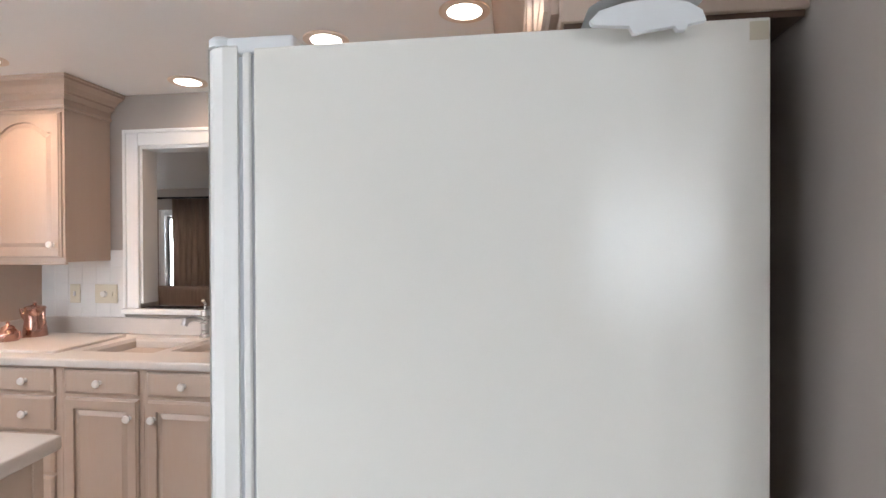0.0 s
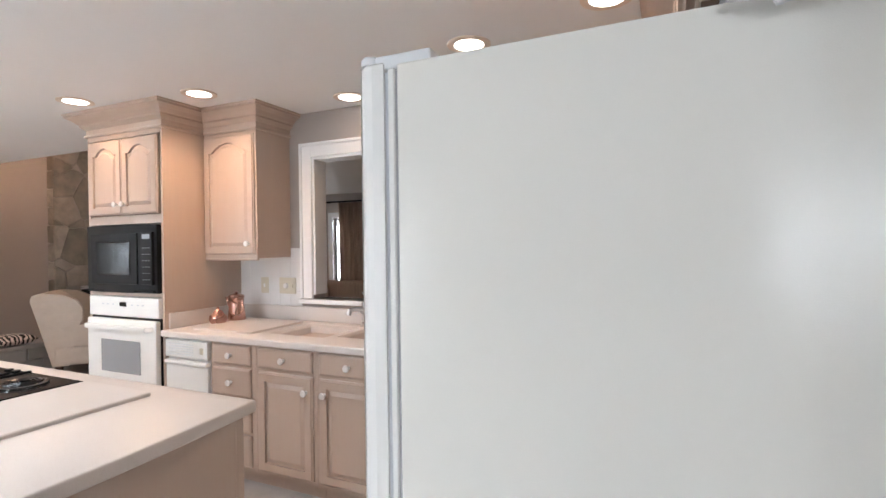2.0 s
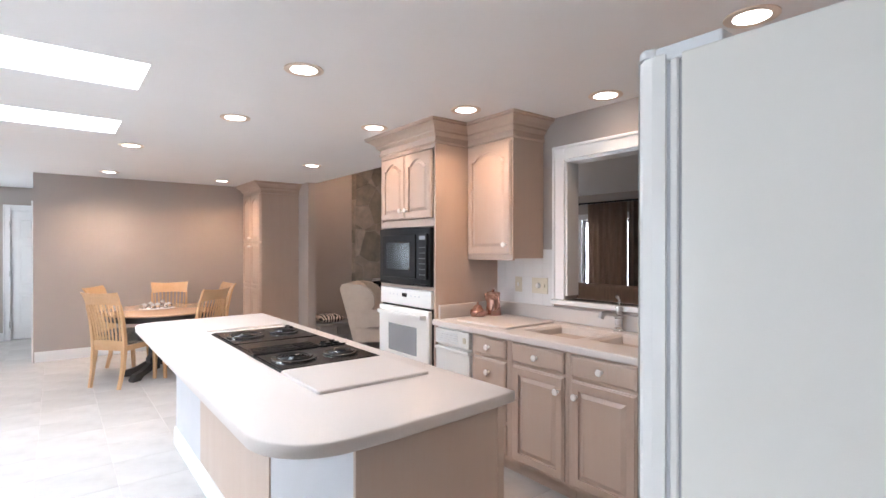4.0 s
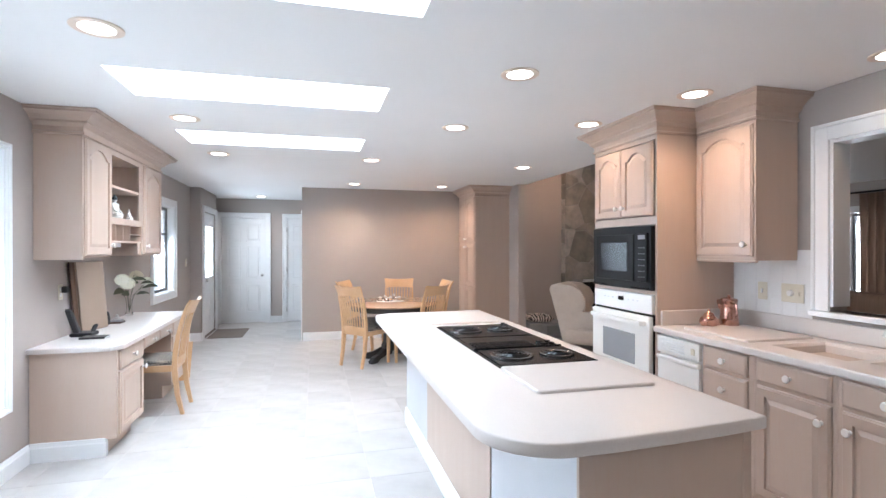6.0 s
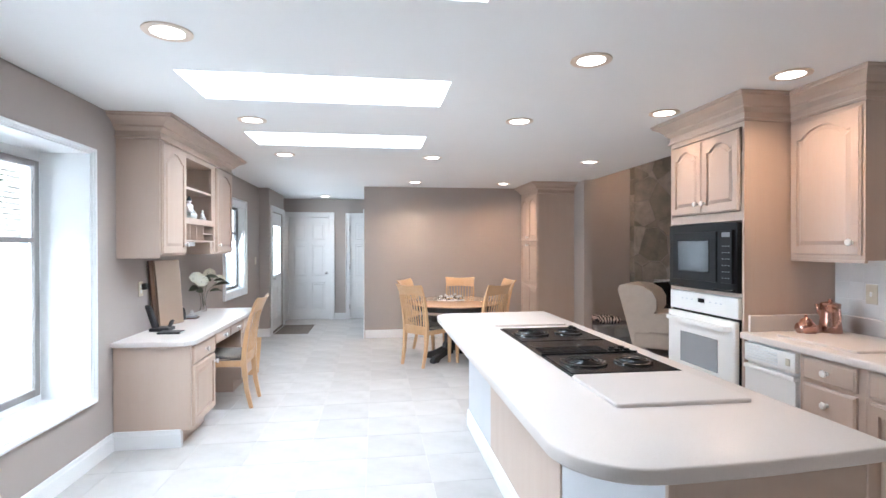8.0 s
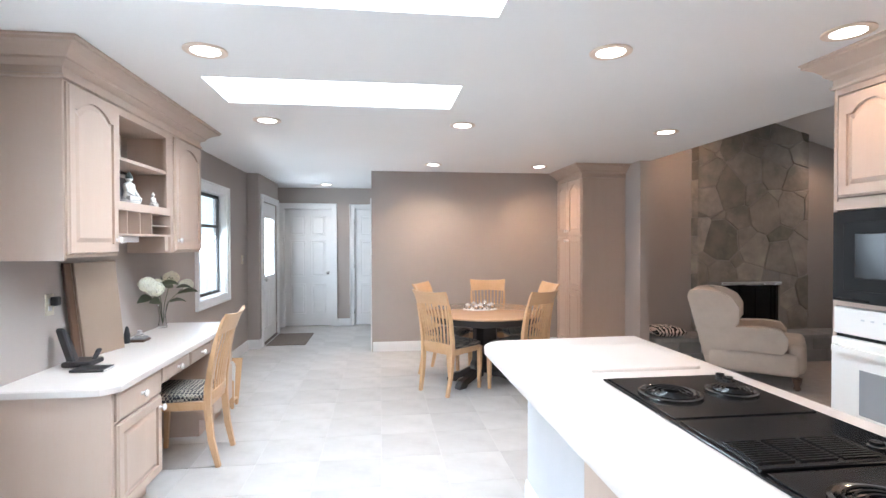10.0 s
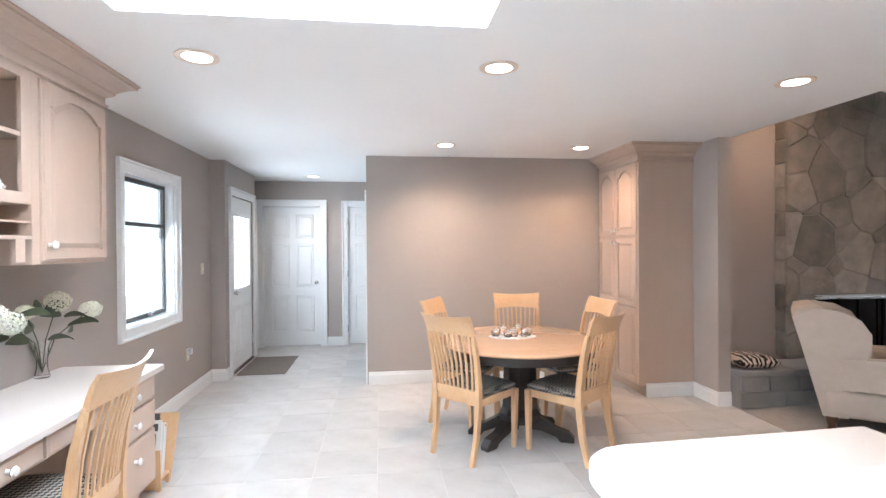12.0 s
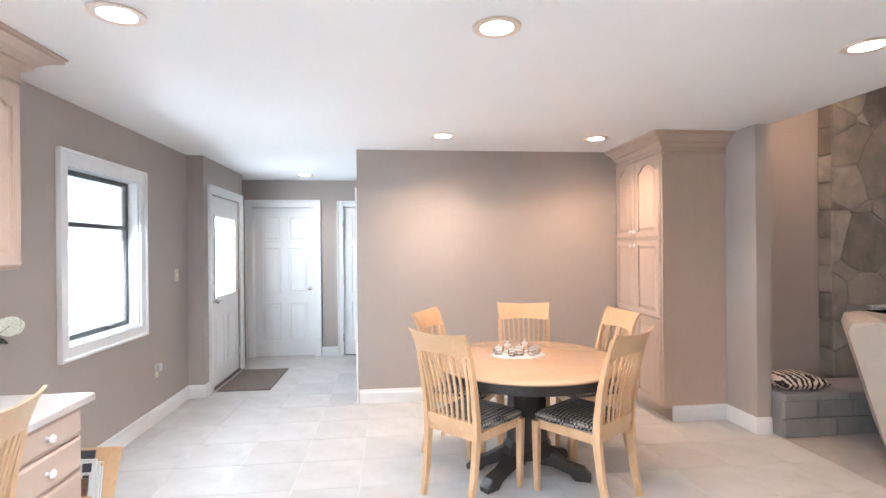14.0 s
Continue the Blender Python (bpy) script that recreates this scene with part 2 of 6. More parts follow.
def solo(name, bm, mat, label, category="", kind="", smooth=False, group=""):
    """A thing of one mesh, with its origin at its base."""
    bmesh.ops.recalc_face_normals(bm, faces=bm.faces)
    c = Vector((sum(v.co.x for v in bm.verts), sum(v.co.y for v in bm.verts), 0)) / max(1, len(bm.verts))
    c.z = min(v.co.z for v in bm.verts)
    if kind != "structure":
        bmesh.ops.translate(bm, vec=-c, verts=bm.verts)
    ob = part(name, bm, mat, None, label, smooth, category, kind, group)
    if kind != "structure":
        ob.location = c
    return ob


def box(bm, x0, x1, y0, y1, z0, z1, bevel=0.0, seg=1):
    r = bmesh.ops.create_cube(bm, size=1)
    vs = r["verts"]
    for v in vs:
        v.co = Vector((x0 + (v.co.x + 0.5) * (x1 - x0), y0 + (v.co.y + 0.5) * (y1 - y0), z0 + (v.co.z + 0.5) * (z1 - z0)))
    if bevel:
        es = list({e for v in vs for e in v.link_edges})
        bmesh.ops.bevel(bm, geom=es, offset=bevel, segments=seg, affect="EDGES", profile=0.5)
    return bm


def boxes(*rows, bevel=0.0, seg=1):
    bm = bmesh.new()
    for r in rows:
        box(bm, *r, bevel=bevel, seg=seg)
    return bm


def offset_poly(poly, d):
    """Moves a counter-clockwise outline inwards by d."""
    out, n = [], len(poly)
    for i in range(n):
        p0, p1, p2 = Vector(poly[i - 1]), Vector(poly[i]), Vector(poly[(i + 1) % n])
        a, b = (p1 - p0).normalized(), (p2 - p1).normalized()
        na, nb = Vector((-a.y, a.x)), Vector((-b.y, b.x))
        m = na + nb
        m = m / max(0.3, m.length_squared / 2)
        out.append(p1 + m * d)
    return out


def slab(bm, poly, w0, w1, chamfer=0.003, put=lambda u, v, w: (u, v, w), inset=None):
    """Extrudes an outline from w0 to w1 with a chamfered front edge (inset: how far the slope runs in)."""
    step = chamfer if w1 > w0 else -chamfer
    top = offset_poly(poly, inset or chamfer) if chamfer else [Vector(p) for p in poly]
    rings = [[bm.verts.new(put(p[0], p[1], w0)) for p in poly]]
    if chamfer:
        rings.append([bm.verts.new(put(p[0], p[1], w1 - step)) for p in poly])
    rings.append([bm.verts.new(put(p[0], p[1], w1)) for p in top])
    n = len(poly)
    for a, b in zip(rings, rings[1:]):
        for i in range(n):
            bm.faces.new((a[i], a[(i + 1) % n], b[(i + 1) % n], b[i]))
    bm.faces.new(rings[0][::-1])
    bm.faces.new(rings[-1])
    return bm


def sweep(bm, path, profile, side=1, closed=False):
    """Sweeps a profile of (out, z) along a plan line, with mitred corners; side 1: out is to the line's left."""
    n = len(path)
    rings = []
    for i in range(n):
        p = Vector(path[i])
        a = (p - Vector(path[i - 1])).normalized() if (i > 0 or closed) else None
        b = (Vector(path[(i + 1) % n]) - p).normalized() if (i < n - 1 or closed) else None
        a, b = a or b, b or a
        na, nb = Vector((-a.y, a.x)), Vector((-b.y, b.x))
        m = na + nb
        m = m / (m.length_squared / 2) * side
        rings.append([bm.verts.new((p.x + m.x * o, p.y + m.y * o, z)) for o, z in profile])
    k = len(profile)
    pairs = list(zip(rings, rings[1:])) + ([(rings[-1], rings[0])] if closed else [])
    for a, b in pairs:
        for i in range(k):
            bm.faces.new((a[i], b[i], b[(i + 1) % k], a[(i + 1) % k]))
    if not closed:
        bm.faces.new(rings[0])
        bm.faces.new(rings[-1][::-1])
    return bm


def lathe(bm, prof, m=Matrix(), seg=20):
    """Turns (radius, height) round the z axis of m."""
    rings = []
    for r, h in prof:
        if r < 1e-5:
            rings.append([bm.verts.new(m @ Vector((0, 0, h)))])
        else:
            rings.append([bm.verts.new(m @ Vector((r * math.cos(2 * math.pi * i / seg), r * math.sin(2 * math.pi * i / seg), h))) for i in range(seg)])
    for a, b in zip(rings, rings[1:]):
        for i in range(seg):
            j = (i + 1) % seg
            if len(a) == 1 and len(b) == 1:
                continue
            if len(a) == 1:
                bm.faces.new((a[0], b[j], b[i]))
            elif len(b) == 1:
                bm.faces.new((a[i], a[j], b[0]))
            else:
                bm.faces.new((a[i], a[j], b[j], b[i]))
    for ring, rev in ((rings[0], True), (rings[-1], False)):
        if len(ring) > 1:
            bm.faces.new(ring[::-1] if rev else ring)
    return bm


def tube(bm, pts, radius, seg=8, flat=None):
    """A round bar along points, or with flat=(width along x-ish side, depth) a rectangular one; radius may be a list."""
    pts = [Vector(p) for p in pts]
    rings = []
    ref = Vector((0, 0, 1)) if abs((pts[-1] - pts[0]).normalized().z) < 0.9 else Vector((0, 1, 0))
    for i, p in enumerate(pts):
        d = (pts[min(i + 1, len(pts) - 1)] - pts[max(i - 1, 0)]).normalized()
        s = d.cross(ref).normalized()
        u = s.cross(d).normalized()
        r = radius[i] if isinstance(radius, (list, tuple)) else radius
        if flat:
            w, h = (flat[i] if isinstance(flat, list) else flat)
            rings.append([bm.verts.new(p + s * a * w / 2 + u * b * h / 2) for a, b in ((-1, -1), (1, -1), (1, 1), (-1, 1))])
        else:
            rings.append([bm.verts.new(p + (s * math.cos(2 * math.pi * k / seg) + u * math.sin(2 * math.pi * k / seg)) * r) for k in range(seg)])
    k = len(rings[0])
    for a, b in zip(rings, rings[1:]):
        for i in range(k):
            bm.faces.new((a[i], a[(i + 1) % k], b[(i + 1) % k], b[i]))
    bm.faces.new(rings[0][::-1])
    bm.faces.new(rings[-1])
    return bm


def cushion(bm, x0, x1, y0, y1, z0, z1, r, seg=3):
    return box(bm, x0, x1, y0, y1, z0, z1, bevel=r, seg=seg)


# ---- the shell ----
XW, XJ, XR = -1.40, -1.245, 3.43
YS, YB, YP = 0.47, 11.17, 8.99
H = CEIL


def wall(name, rows, label):
    return solo(name, boxes(*rows), M_WALL, label, "wall", "structure")


BAY = (2.62, 4.55, 0.45, 2.08)
WIN = (7.47, 8.42, 0.82, 2.06)
SD = (9.58, 10.53, 2.05)
wall("wall_west", [
    (XW - 0.14, XW, 1.18, BAY[0], 0, H), (XW - 0.14, XW, BAY[0], BAY[1], 0, BAY[2]), (XW - 0.14, XW, BAY[0], BAY[1], BAY[3], H),
    (XW - 0.14, XW, BAY[1], WIN[0], 0, H), (XW - 0.14, XW, WIN[0], WIN[1], 0, WIN[2]), (XW - 0.14, XW, WIN[0], WIN[1], WIN[3], H),
    (XW - 0.14, XW, WIN[1], 9.37, 0, H)], "greige painted kitchen wall with a bay window")
wall("wall_entry", [
    (XJ - 0.16, XJ, 9.37, SD[0], 0, H), (XJ - 0.16, XJ, SD[1], 10.665, 0, H), (XW - 0.14, XW, 10.665, YB, 0, H), (XJ - 0.16, XJ, SD[0], SD[1], SD[2], H)], "greige wall round the outside door")
D1 = (-1.255, -0.445, 2.045)
D3 = (-0.045, 0.73, 2.045)
# last three boxes: unseen blockers added behind the doors, keeping sky light out
wall("wall_hall", [
    (XW - 0.14, D1[0], YB, YB + 0.12, 0, H), (D1[1], D3[0], YB, YB + 0.12, 0, H), (D3[1], 3.56, YB, YB + 0.12, 0, H),
    (D1[0], D1[1], YB, YB + 0.12, D1[2], H), (D3[0], D3[1], YB, YB + 0.12, D3[2], H), (XW - 0.14, D3[1] + 0.1, YB + 0.5, YB + 0.6, 0, H), (XW - 0.14, XW - 0.04, YB + 0.12, YB + 0.5, 0, H), (D3[1], D3[1] + 0.1, YB + 0.12, YB + 0.5, 0, H)],
    "greige hall wall with two panelled doors")
wall("wall_partition", [(0.29, 3.43, YP, YP + 0.12, 0, H)], "greige dining wall lit by a downlight")
wall("wall_stub", [(3.43, 3.55, 7.80, YB, 0, H)], "greige wall end beside the fireplace room")
PT = (1.98, 3.14, 1.075, 2.09)
wall("wall_sink", [
    (XR, XR + 0.13, 0.35, PT[0], 0, H), (XR, XR + 0.13, PT[1], 4.62, 0, H), (XR, XR + 0.13, PT[0], PT[1], 0, PT[2]),
    (XR, XR + 0.13, PT[0], PT[1], PT[3], H)], "greige wall over the sink with a pass-through opening")
wall("wall_south", [(0.75, XR, 0.35, YS, 0, H)], "greige wall behind the fridge")
wall("wall_south_west", [(XW, 0.21, 1.18, 1.30, 0, H)], "greige wall end at the kitchen's entrance")
wall("wall_back_room", [
    (-3.62, -3.50, -2.6, -1.52, 0, H), (-3.62, -3.50, -0.36, 1.30, 0, H), (-3.62, -3.50, -1.52, -0.36, 0, 0.9), (-3.62, -3.50, -1.52, -0.36, 2.05, H),
    (-3.62, -3.50, -1.26, -0.80, 0.9, 2.05),
    (-3.62, 0.87, -2.72, -2.6, 0, H), (0.75, 0.87, -2.6, 0.35, 0, H), (-3.5, XW, 1.18, 1.30, 0, H)], "greige walls of the room behind")
wall("wall_family_north", [(3.55, 7.7, 8.25, 8.37, 0, 3.7)], "greige family room wall beside the stone chimney")
FW = (5.2, 6.09, 0.80, 1.93)
wall("wall_family_east", [
    (7.6, 7.72, 0.3, FW[0], 0, 2.6), (7.6, 7.72, FW[1], 8.37, 0, 2.6), (7.6, 7.72, FW[0], FW[1], 0, FW[2]), (7.6, 7.72, FW[0], FW[1], FW[3], 2.6)],
    "greige family room wall with a curtained window")
wall("wall_family_south", [(3.56, 7.72, 0.2, 0.32, 0, 3.7)], "greige family room end wall")
wall("wall_family_upper", [(3.56, 3.62, 0.3, 8.3, H + 0.10, 3.75)], "greige upper wall over the kitchen ceiling's edge")


def ceiling():
    bm = bmesh.new()
    ys = [1.18] + [v for s in SKYLIGHTS for v in s] + [YB + 0.12]
    ys[0] = 0.35
    for a, b in zip(ys[::2], ys[1::2]):
        box(bm, XW - 0.14, 3.56, a, b, H, H + 0.10)
    for a, b in SKYLIGHTS:
        box(bm, XW - 0.14, SX0, a, b, H, H + 0.10)
        box(bm, SX1, 3.56, a, b, H, H + 0.10)
    box(bm, -3.62, XW - 0.14, -2.72, 1.30, H, H + 0.10)
    box(bm, XW - 0.14, 0.87, -2.72, 0.35, H, H + 0.10)
    return solo("ceiling", bm, M_CEIL, "white painted kitchen ceiling with skylights", "ceiling", "structure")


ceiling()
for a, b in SKYLIGHTS:
    solo("skylight_shaft", boxes((SX0 - 0.05, SX0, a - 0.05, b + 0.05, H + 0.10, 2.86), (SX1, SX1 + 0.05, a - 0.05, b + 0.05, H + 0.10, 2.86),
                                 (SX0, SX1, a - 0.05, a, H + 0.10, 2.86), (SX0, SX1, b, b + 0.05, H + 0.10, 2.86)),
         M_CEIL, "white painted skylight shaft", "skylight", "structure")
bm = bmesh.new()
zs = lambda x: 2.34 + (7.6 - x) * 0.29
for x0, x1 in ((3.56, 7.72),):
    vs = [bm.verts.new((x, y, zs(x) + dz)) for x in (x0, x1) for y in (0.2, 8.37) for dz in (0, 0.1)]
    for q in ((0, 2, 6, 4), (1, 5, 7, 3), (0, 4, 5, 1), (2, 3, 7, 6), (0, 1, 3, 2), (4, 6, 7, 5)):
        bm.faces.new([vs[i] for i in q])
solo("ceiling_family", bm, M_CEIL, "white sloping family room ceiling", "ceiling", "structure")

solo("ground", boxes((-60, 60, -60, 60, -0.42, -0.32)), M_OUT, "pale outdoor ground", "ground", "structure")
floor = solo("floor", boxes((-3.62, 3.56, -2.72, YB + 0.62, -0.12, -0.0018)), M_GROUT, "grouted tile floor of the kitchen", "floor", "structure")
solo("floor_family", boxes((3.56, 7.72, 0.2, 8.37, -0.12, 0.002)), M_CARPET, "beige carpeted family room floor", "floor", "structure")

BASE = [(0, 0), (0.014, 0), (0.014, 0.095), (0.010, 0.105), (0.008, 0.128), (0, 0.13)]


def baseboard(path, side=1):
    bm = bmesh.new()
    sweep(bm, path, BASE, side)
    return solo("baseboard", bm, M_TRIM, "white moulded baseboard", "baseboard", "structure")


baseboard([(XW, 1.32), (XW, 4.80)], -1)
baseboard([(XW, 6.75), (XW, 9.37), (XJ, 9.37), (XJ, 9.49)], -1)
baseboard([(-0.35, YB), (-0.13, YB)], -1)
baseboard([(0.30, YP), (2.85, YP)], -1)
baseboard([(0.21, 1.30), (XW, 1.30)], -1)
baseboard([(2.94, 8.153), (3.43, 8.153), (3.43, 7.80), (3.55, 7.80)], -1)


def casing(name, put, u0, u1, v0, v1, w=0.09, sill=True, label="white moulded casing"):
    """Flat trim with a raised outer bead round an opening; put maps (along, up, out)."""
    bm = bmesh.new()
    d = 0.018
    rows = [((u0 - w, u0), (v0 - (w if sill else 0), v1 + w)), ((u1, u1 + w), (v0 - (w if sill else 0), v1 + w)), ((u0, u1), (v1, v1 + w))]
    if sill:
        rows.append(((u0, u1), (v0 - w, v0)))
    for (a, b), (c, e) in rows:
        slab(bm, [(a, c), (b, c), (b, e), (a, e)], 0, d, 0.003, put)
    e = 0.022
    rows = [((u0 - w, u0 - w + e), (v0 - (w if sill else 0), v1 + w)), ((u1 + w - e, u1 + w), (v0 - (w if sill else 0), v1 + w)),
            ((u0 - w + e, u1 + w - e), (v1 + w - e, v1 + w))]
    if sill:
        rows.append(((u0 - w + e, u1 + w - e), (v0 - w, v0 - w + e)))
    for (a, b), (c, g) in rows:
        slab(bm, [(a, c), (b, c), (b, g), (a, g)], d, d + 0.012, 0.004, put)
    return solo(name, bm, M_TRIM, label, "trim", "structure")


WEST = lambda u, v, w: (XW + w, u, v)
ENTRY = lambda u, v, w: (XJ + w, u, v)
HALL = lambda u, v, w: (u, YB - w, v)
EAST = lambda u, v, w: (XR - w, u, v)
casing("trim_window", WEST, WIN[0] + 0.045, WIN[1], WIN[2] + 0.05, WIN[3] - 0.045, 0.09)
casing("trim_entry_door", ENTRY, SD[0], SD[1], 0, SD[2], 0.09, False)
casing("trim_hall_door", HALL, D1[0], D1[1], 0, D1[2], 0.097, False)
casing("trim_closet_door", HALL, D3[0], D3[1], 0, D3[2], 0.085, False)
casing("trim_pass_through", EAST, PT[0], PT[1], PT[2] + 0.002, PT[3], 0.10, False)
solo("trim_wall_end", boxes((0.272, 0.29, YP - 0.004, YP + 0.124, 0, 2.05), bevel=0.003), M_TRIM, "white trim on the wall's end", "trim", "structure")
# reveals of the pass-through and its shelf
solo("trim_pass_reveal", boxes((XR, XR + 0.13, PT[0], PT[0] + 0.018, PT[2] + 0.03, PT[3]), (XR, XR + 0.13, PT[1] - 0.018, PT[1], PT[2] + 0.03, PT[3]),
                               (XR, XR + 0.13, PT[0] + 0.018, PT[1] - 0.018, PT[3] - 0.018, PT[3])), M_TRIM, "white reveal of the pass-through", "trim", "structure")
solo("trim_pass_sill", boxes((XR - 0.05, XR + 0.15, PT[0] - 0.10, PT[1] + 0.10, PT[2] - 0.032, PT[2] + 0.0), bevel=0.006, seg=2), M_TRIM,
     "white sill shelf of the pass-through", "trim", "structure")

# ---- windows and doors ----
def backdrop(name, rows):
    solo(name, boxes(*rows), glow("bright_outdoor_haze", (0.93, 0.97, 1.0), 2.6), "plain bright hazy daylight outside", "sky", "structure")


solo("backdrop", boxes((-2.95, -2.9, 6.2, 13.2, -0.32, 6)), glow("pale_blue_outdoor_haze", (0.74, 0.91, 1.0), 1.15), "plain pale blue daylight outside", "sky", "structure")
backdrop("backdrop", [(-2.95, -2.9, 1.7, 6.2, -0.32, 6), (-2.95, -2.9, 13.2, 58, -0.32, 6), (-6.05, -6.0, -8, 5, -0.32, 5), (9.5, 9.55, 2, 12, -0.32, 5)])


def window_unit(name, put, u0, u1, v0, v1, label, depth=0.03, rails=(), frame_w=0.035, mat=M_BRONZE):
    """A metal-framed sash with its glass; put maps (along, up, out)."""
    w = thing(name, label, "window", (0, 0, 0), kind="structure")
    bm = bmesh.new()
    for a, b, c, e in ((u0, u0 + frame_w, v0, v1), (u1 - frame_w, u1, v0, v1), (u0 + frame_w, u1 - frame_w, v0, v0 + frame_w), (u0 + frame_w, u1 - frame_w, v1 - frame_w, v1)):
        slab(bm, [(a, c), (b, c), (b, e), (a, e)], 0, depth, 0.003, put)
    for r in rails:
        slab(bm, [(u0 + frame_w, r - 0.016), (u1 - frame_w, r - 0.016), (u1 - frame_w, r + 0.016), (u0 + frame_w, r + 0.016)], 0.002, depth - 0.002, 0.003, put)
    part("window_frame", bm, mat, w)
    vs = [v0 + frame_w, *[r for r in rails], v1 - frame_w]
    for a, b in zip(vs, vs[1:]):
        bm = bmesh.new()
        slab(bm, [(u0 + frame_w, a + 0.016), (u1 - frame_w, a + 0.016), (u1 - frame_w, b - 0.016), (u0 + frame_w, b - 0.016)], 0.012, 0.017, 0, put)
        p = part("pane", bm, M_PANE, w)
        p.visible_shadow = False
    return w


W_IN = lambda u, v, w: (XW - 0.10 + w, u, v)
win2 = window_unit("window_2", W_IN, 7.56, 8.40, 0.885, 2.0, "dark bronze casement window in a white casing", rails=(1.645,))
part("crank_handle", boxes((XW - 0.068, XW - 0.03, 8.05, 8.12, 0.90, 0.925), bevel=0.004), M_BRONZE, win2)
solo("trim_window_reveal", boxes((XW - 0.12, XW + 0.001, WIN[0], WIN[0] + 0.055, WIN[2] + 0.06, WIN[3]), (XW - 0.12, XW + 0.001, WIN[1] - 0.022, WIN[1], WIN[2] + 0.06, WIN[3]),
                                 (XW - 0.12, XW + 0.001, WIN[0] + 0.055, WIN[1] - 0.022, WIN[3] - 0.055, WIN[3]), (XW - 0.12, XW + 0.004, WIN[0], WIN[1], WIN[2], WIN[2] + 0.06)),
     M_TRIM, "white window reveal", "trim", "structure")

# the bay: a deep box with angled sides
BX = -1.70
bm = bmesh.new()
y0, y1, z0, z1 = BAY
box(bm, BX - 0.08, XW - 0.141, y0 - 0.06, y1 + 0.06, z0 - 0.06, z0)
box(bm, BX, XW + 0.002, y0 + 0.001, y1 - 0.001, z0 + 0.001, z0 + 0.008)
box(bm, BX - 0.08, XW - 0.141, y0 - 0.06, y1 + 0.06, z1, z1 + 0.06)
box(bm, BX, XW + 0.002, y0 + 0.001, y1 - 0.001, z1 - 0.008, z1 - 0.001)
box(bm, BX, XW + 0.002, y1 - 0.008, y1 - 0.001, z0 + 0.008, z1 - 0.008)
box(bm, BX - 0.08, XW - 0.141, y0 - 0.06, y0, z0, z1)
box(bm, BX - 0.08, XW - 0.141, y1, y1 + 0.06, z0, z1)
box(bm, BX - 0.06, BX, y0, y1, z0, z0 + 0.05)
box(bm, BX - 0.06, BX, y0, y1, z1 - 0.07, z1)
for yy in (y0, 3.18, 4.02, y1 - 0.03):
    box(bm, BX - 0.06, BX + 0.001, yy, yy + (0.07 if yy < 4.3 else 0.022), z0 + 0.05, z1 - 0.07)
solo("trim_bay", bm, M_TRIM, "white painted bay window box with a deep seat", "trim", "structure")
casing("trim_bay_casing", WEST, BAY[0], BAY[1], BAY[2], BAY[3], 0.028)
W_BAY = lambda u, v, w: (BX - 0.02 + w, u, v)
for i, (a, b) in enumerate(((2.69, 3.18), (3.25, 4.02), (4.09, 4.52))):
    window_unit("window_1", W_BAY, a, b, 0.50, 2.01, "dark framed bay window sash with a latch", rails=(1.50,), frame_w=0.045, mat=M_BAYFRAME)
blind = thing("window_blind", "cream horizontal slat blind half lowered in the bay", "blind", (BX - 0.05, 4.28, 1.5), group="bay blinds")
for k in range(14):
    z = 1.955 - k * 0.033
    bm = bmesh.new()
    slab(bm, [(4.13, -0.012), (4.44, -0.012), (4.44, 0.012), (4.13, 0.012)], 0, 0.0015, 0, lambda u, v, w, z=z: (BX - 0.05 + v * 0.5 + w, u, z + v * 0.9))
    part("slat", bm, M_SHEER, blind)
b2 = thing("window_blind", "cream horizontal slat blind half lowered in the bay", "blind", (BX - 0.05, 3.63, 1.5), group="bay blinds")
for k in range(14):
    z = 1.955 - k * 0.033
    bm = bmesh.new()
    slab(bm, [(3.28, -0.012), (3.99, -0.012), (3.99, 0.012), (3.28, 0.012)], 0, 0.0015, 0, lambda u, v, w, z=z: (BX - 0.05 + v * 0.5 + w, u, z + v * 0.9))
    part("slat", bm, M_SHEER, b2)


def rect(a, b, c, e):
    return [(a, c), (b, c), (b, e), (a, e)]


def ringframe(bm, o, i, w0, w1, ch, put):
    """A flat frame between the rectangles o and i (u0, u1, v0, v1)."""
    slab(bm, rect(o[0], i[0], o[2], o[3]), w0, w1, ch, put)
    slab(bm, rect(i[1], o[1], o[2], o[3]), w0, w1, ch, put)
    slab(bm, rect(i[0], i[1], o[2], i[2]), w0, w1, ch, put)
    slab(bm, rect(i[0], i[1], i[3], o[3]), w0, w1, ch, put)


def lever_knob(parent, m, mat=M_STEEL, name="door_handle"):
    bm = bmesh.new()
    lathe(bm, [(0.028, 0), (0.028, 0.006), (0.010, 0.008), (0.010, 0.03), (0.022, 0.036), (0.028, 0.05), (0.022, 0.062), (0, 0.066)], m, 16)
    return part(name, bm, mat, parent, smooth=True)


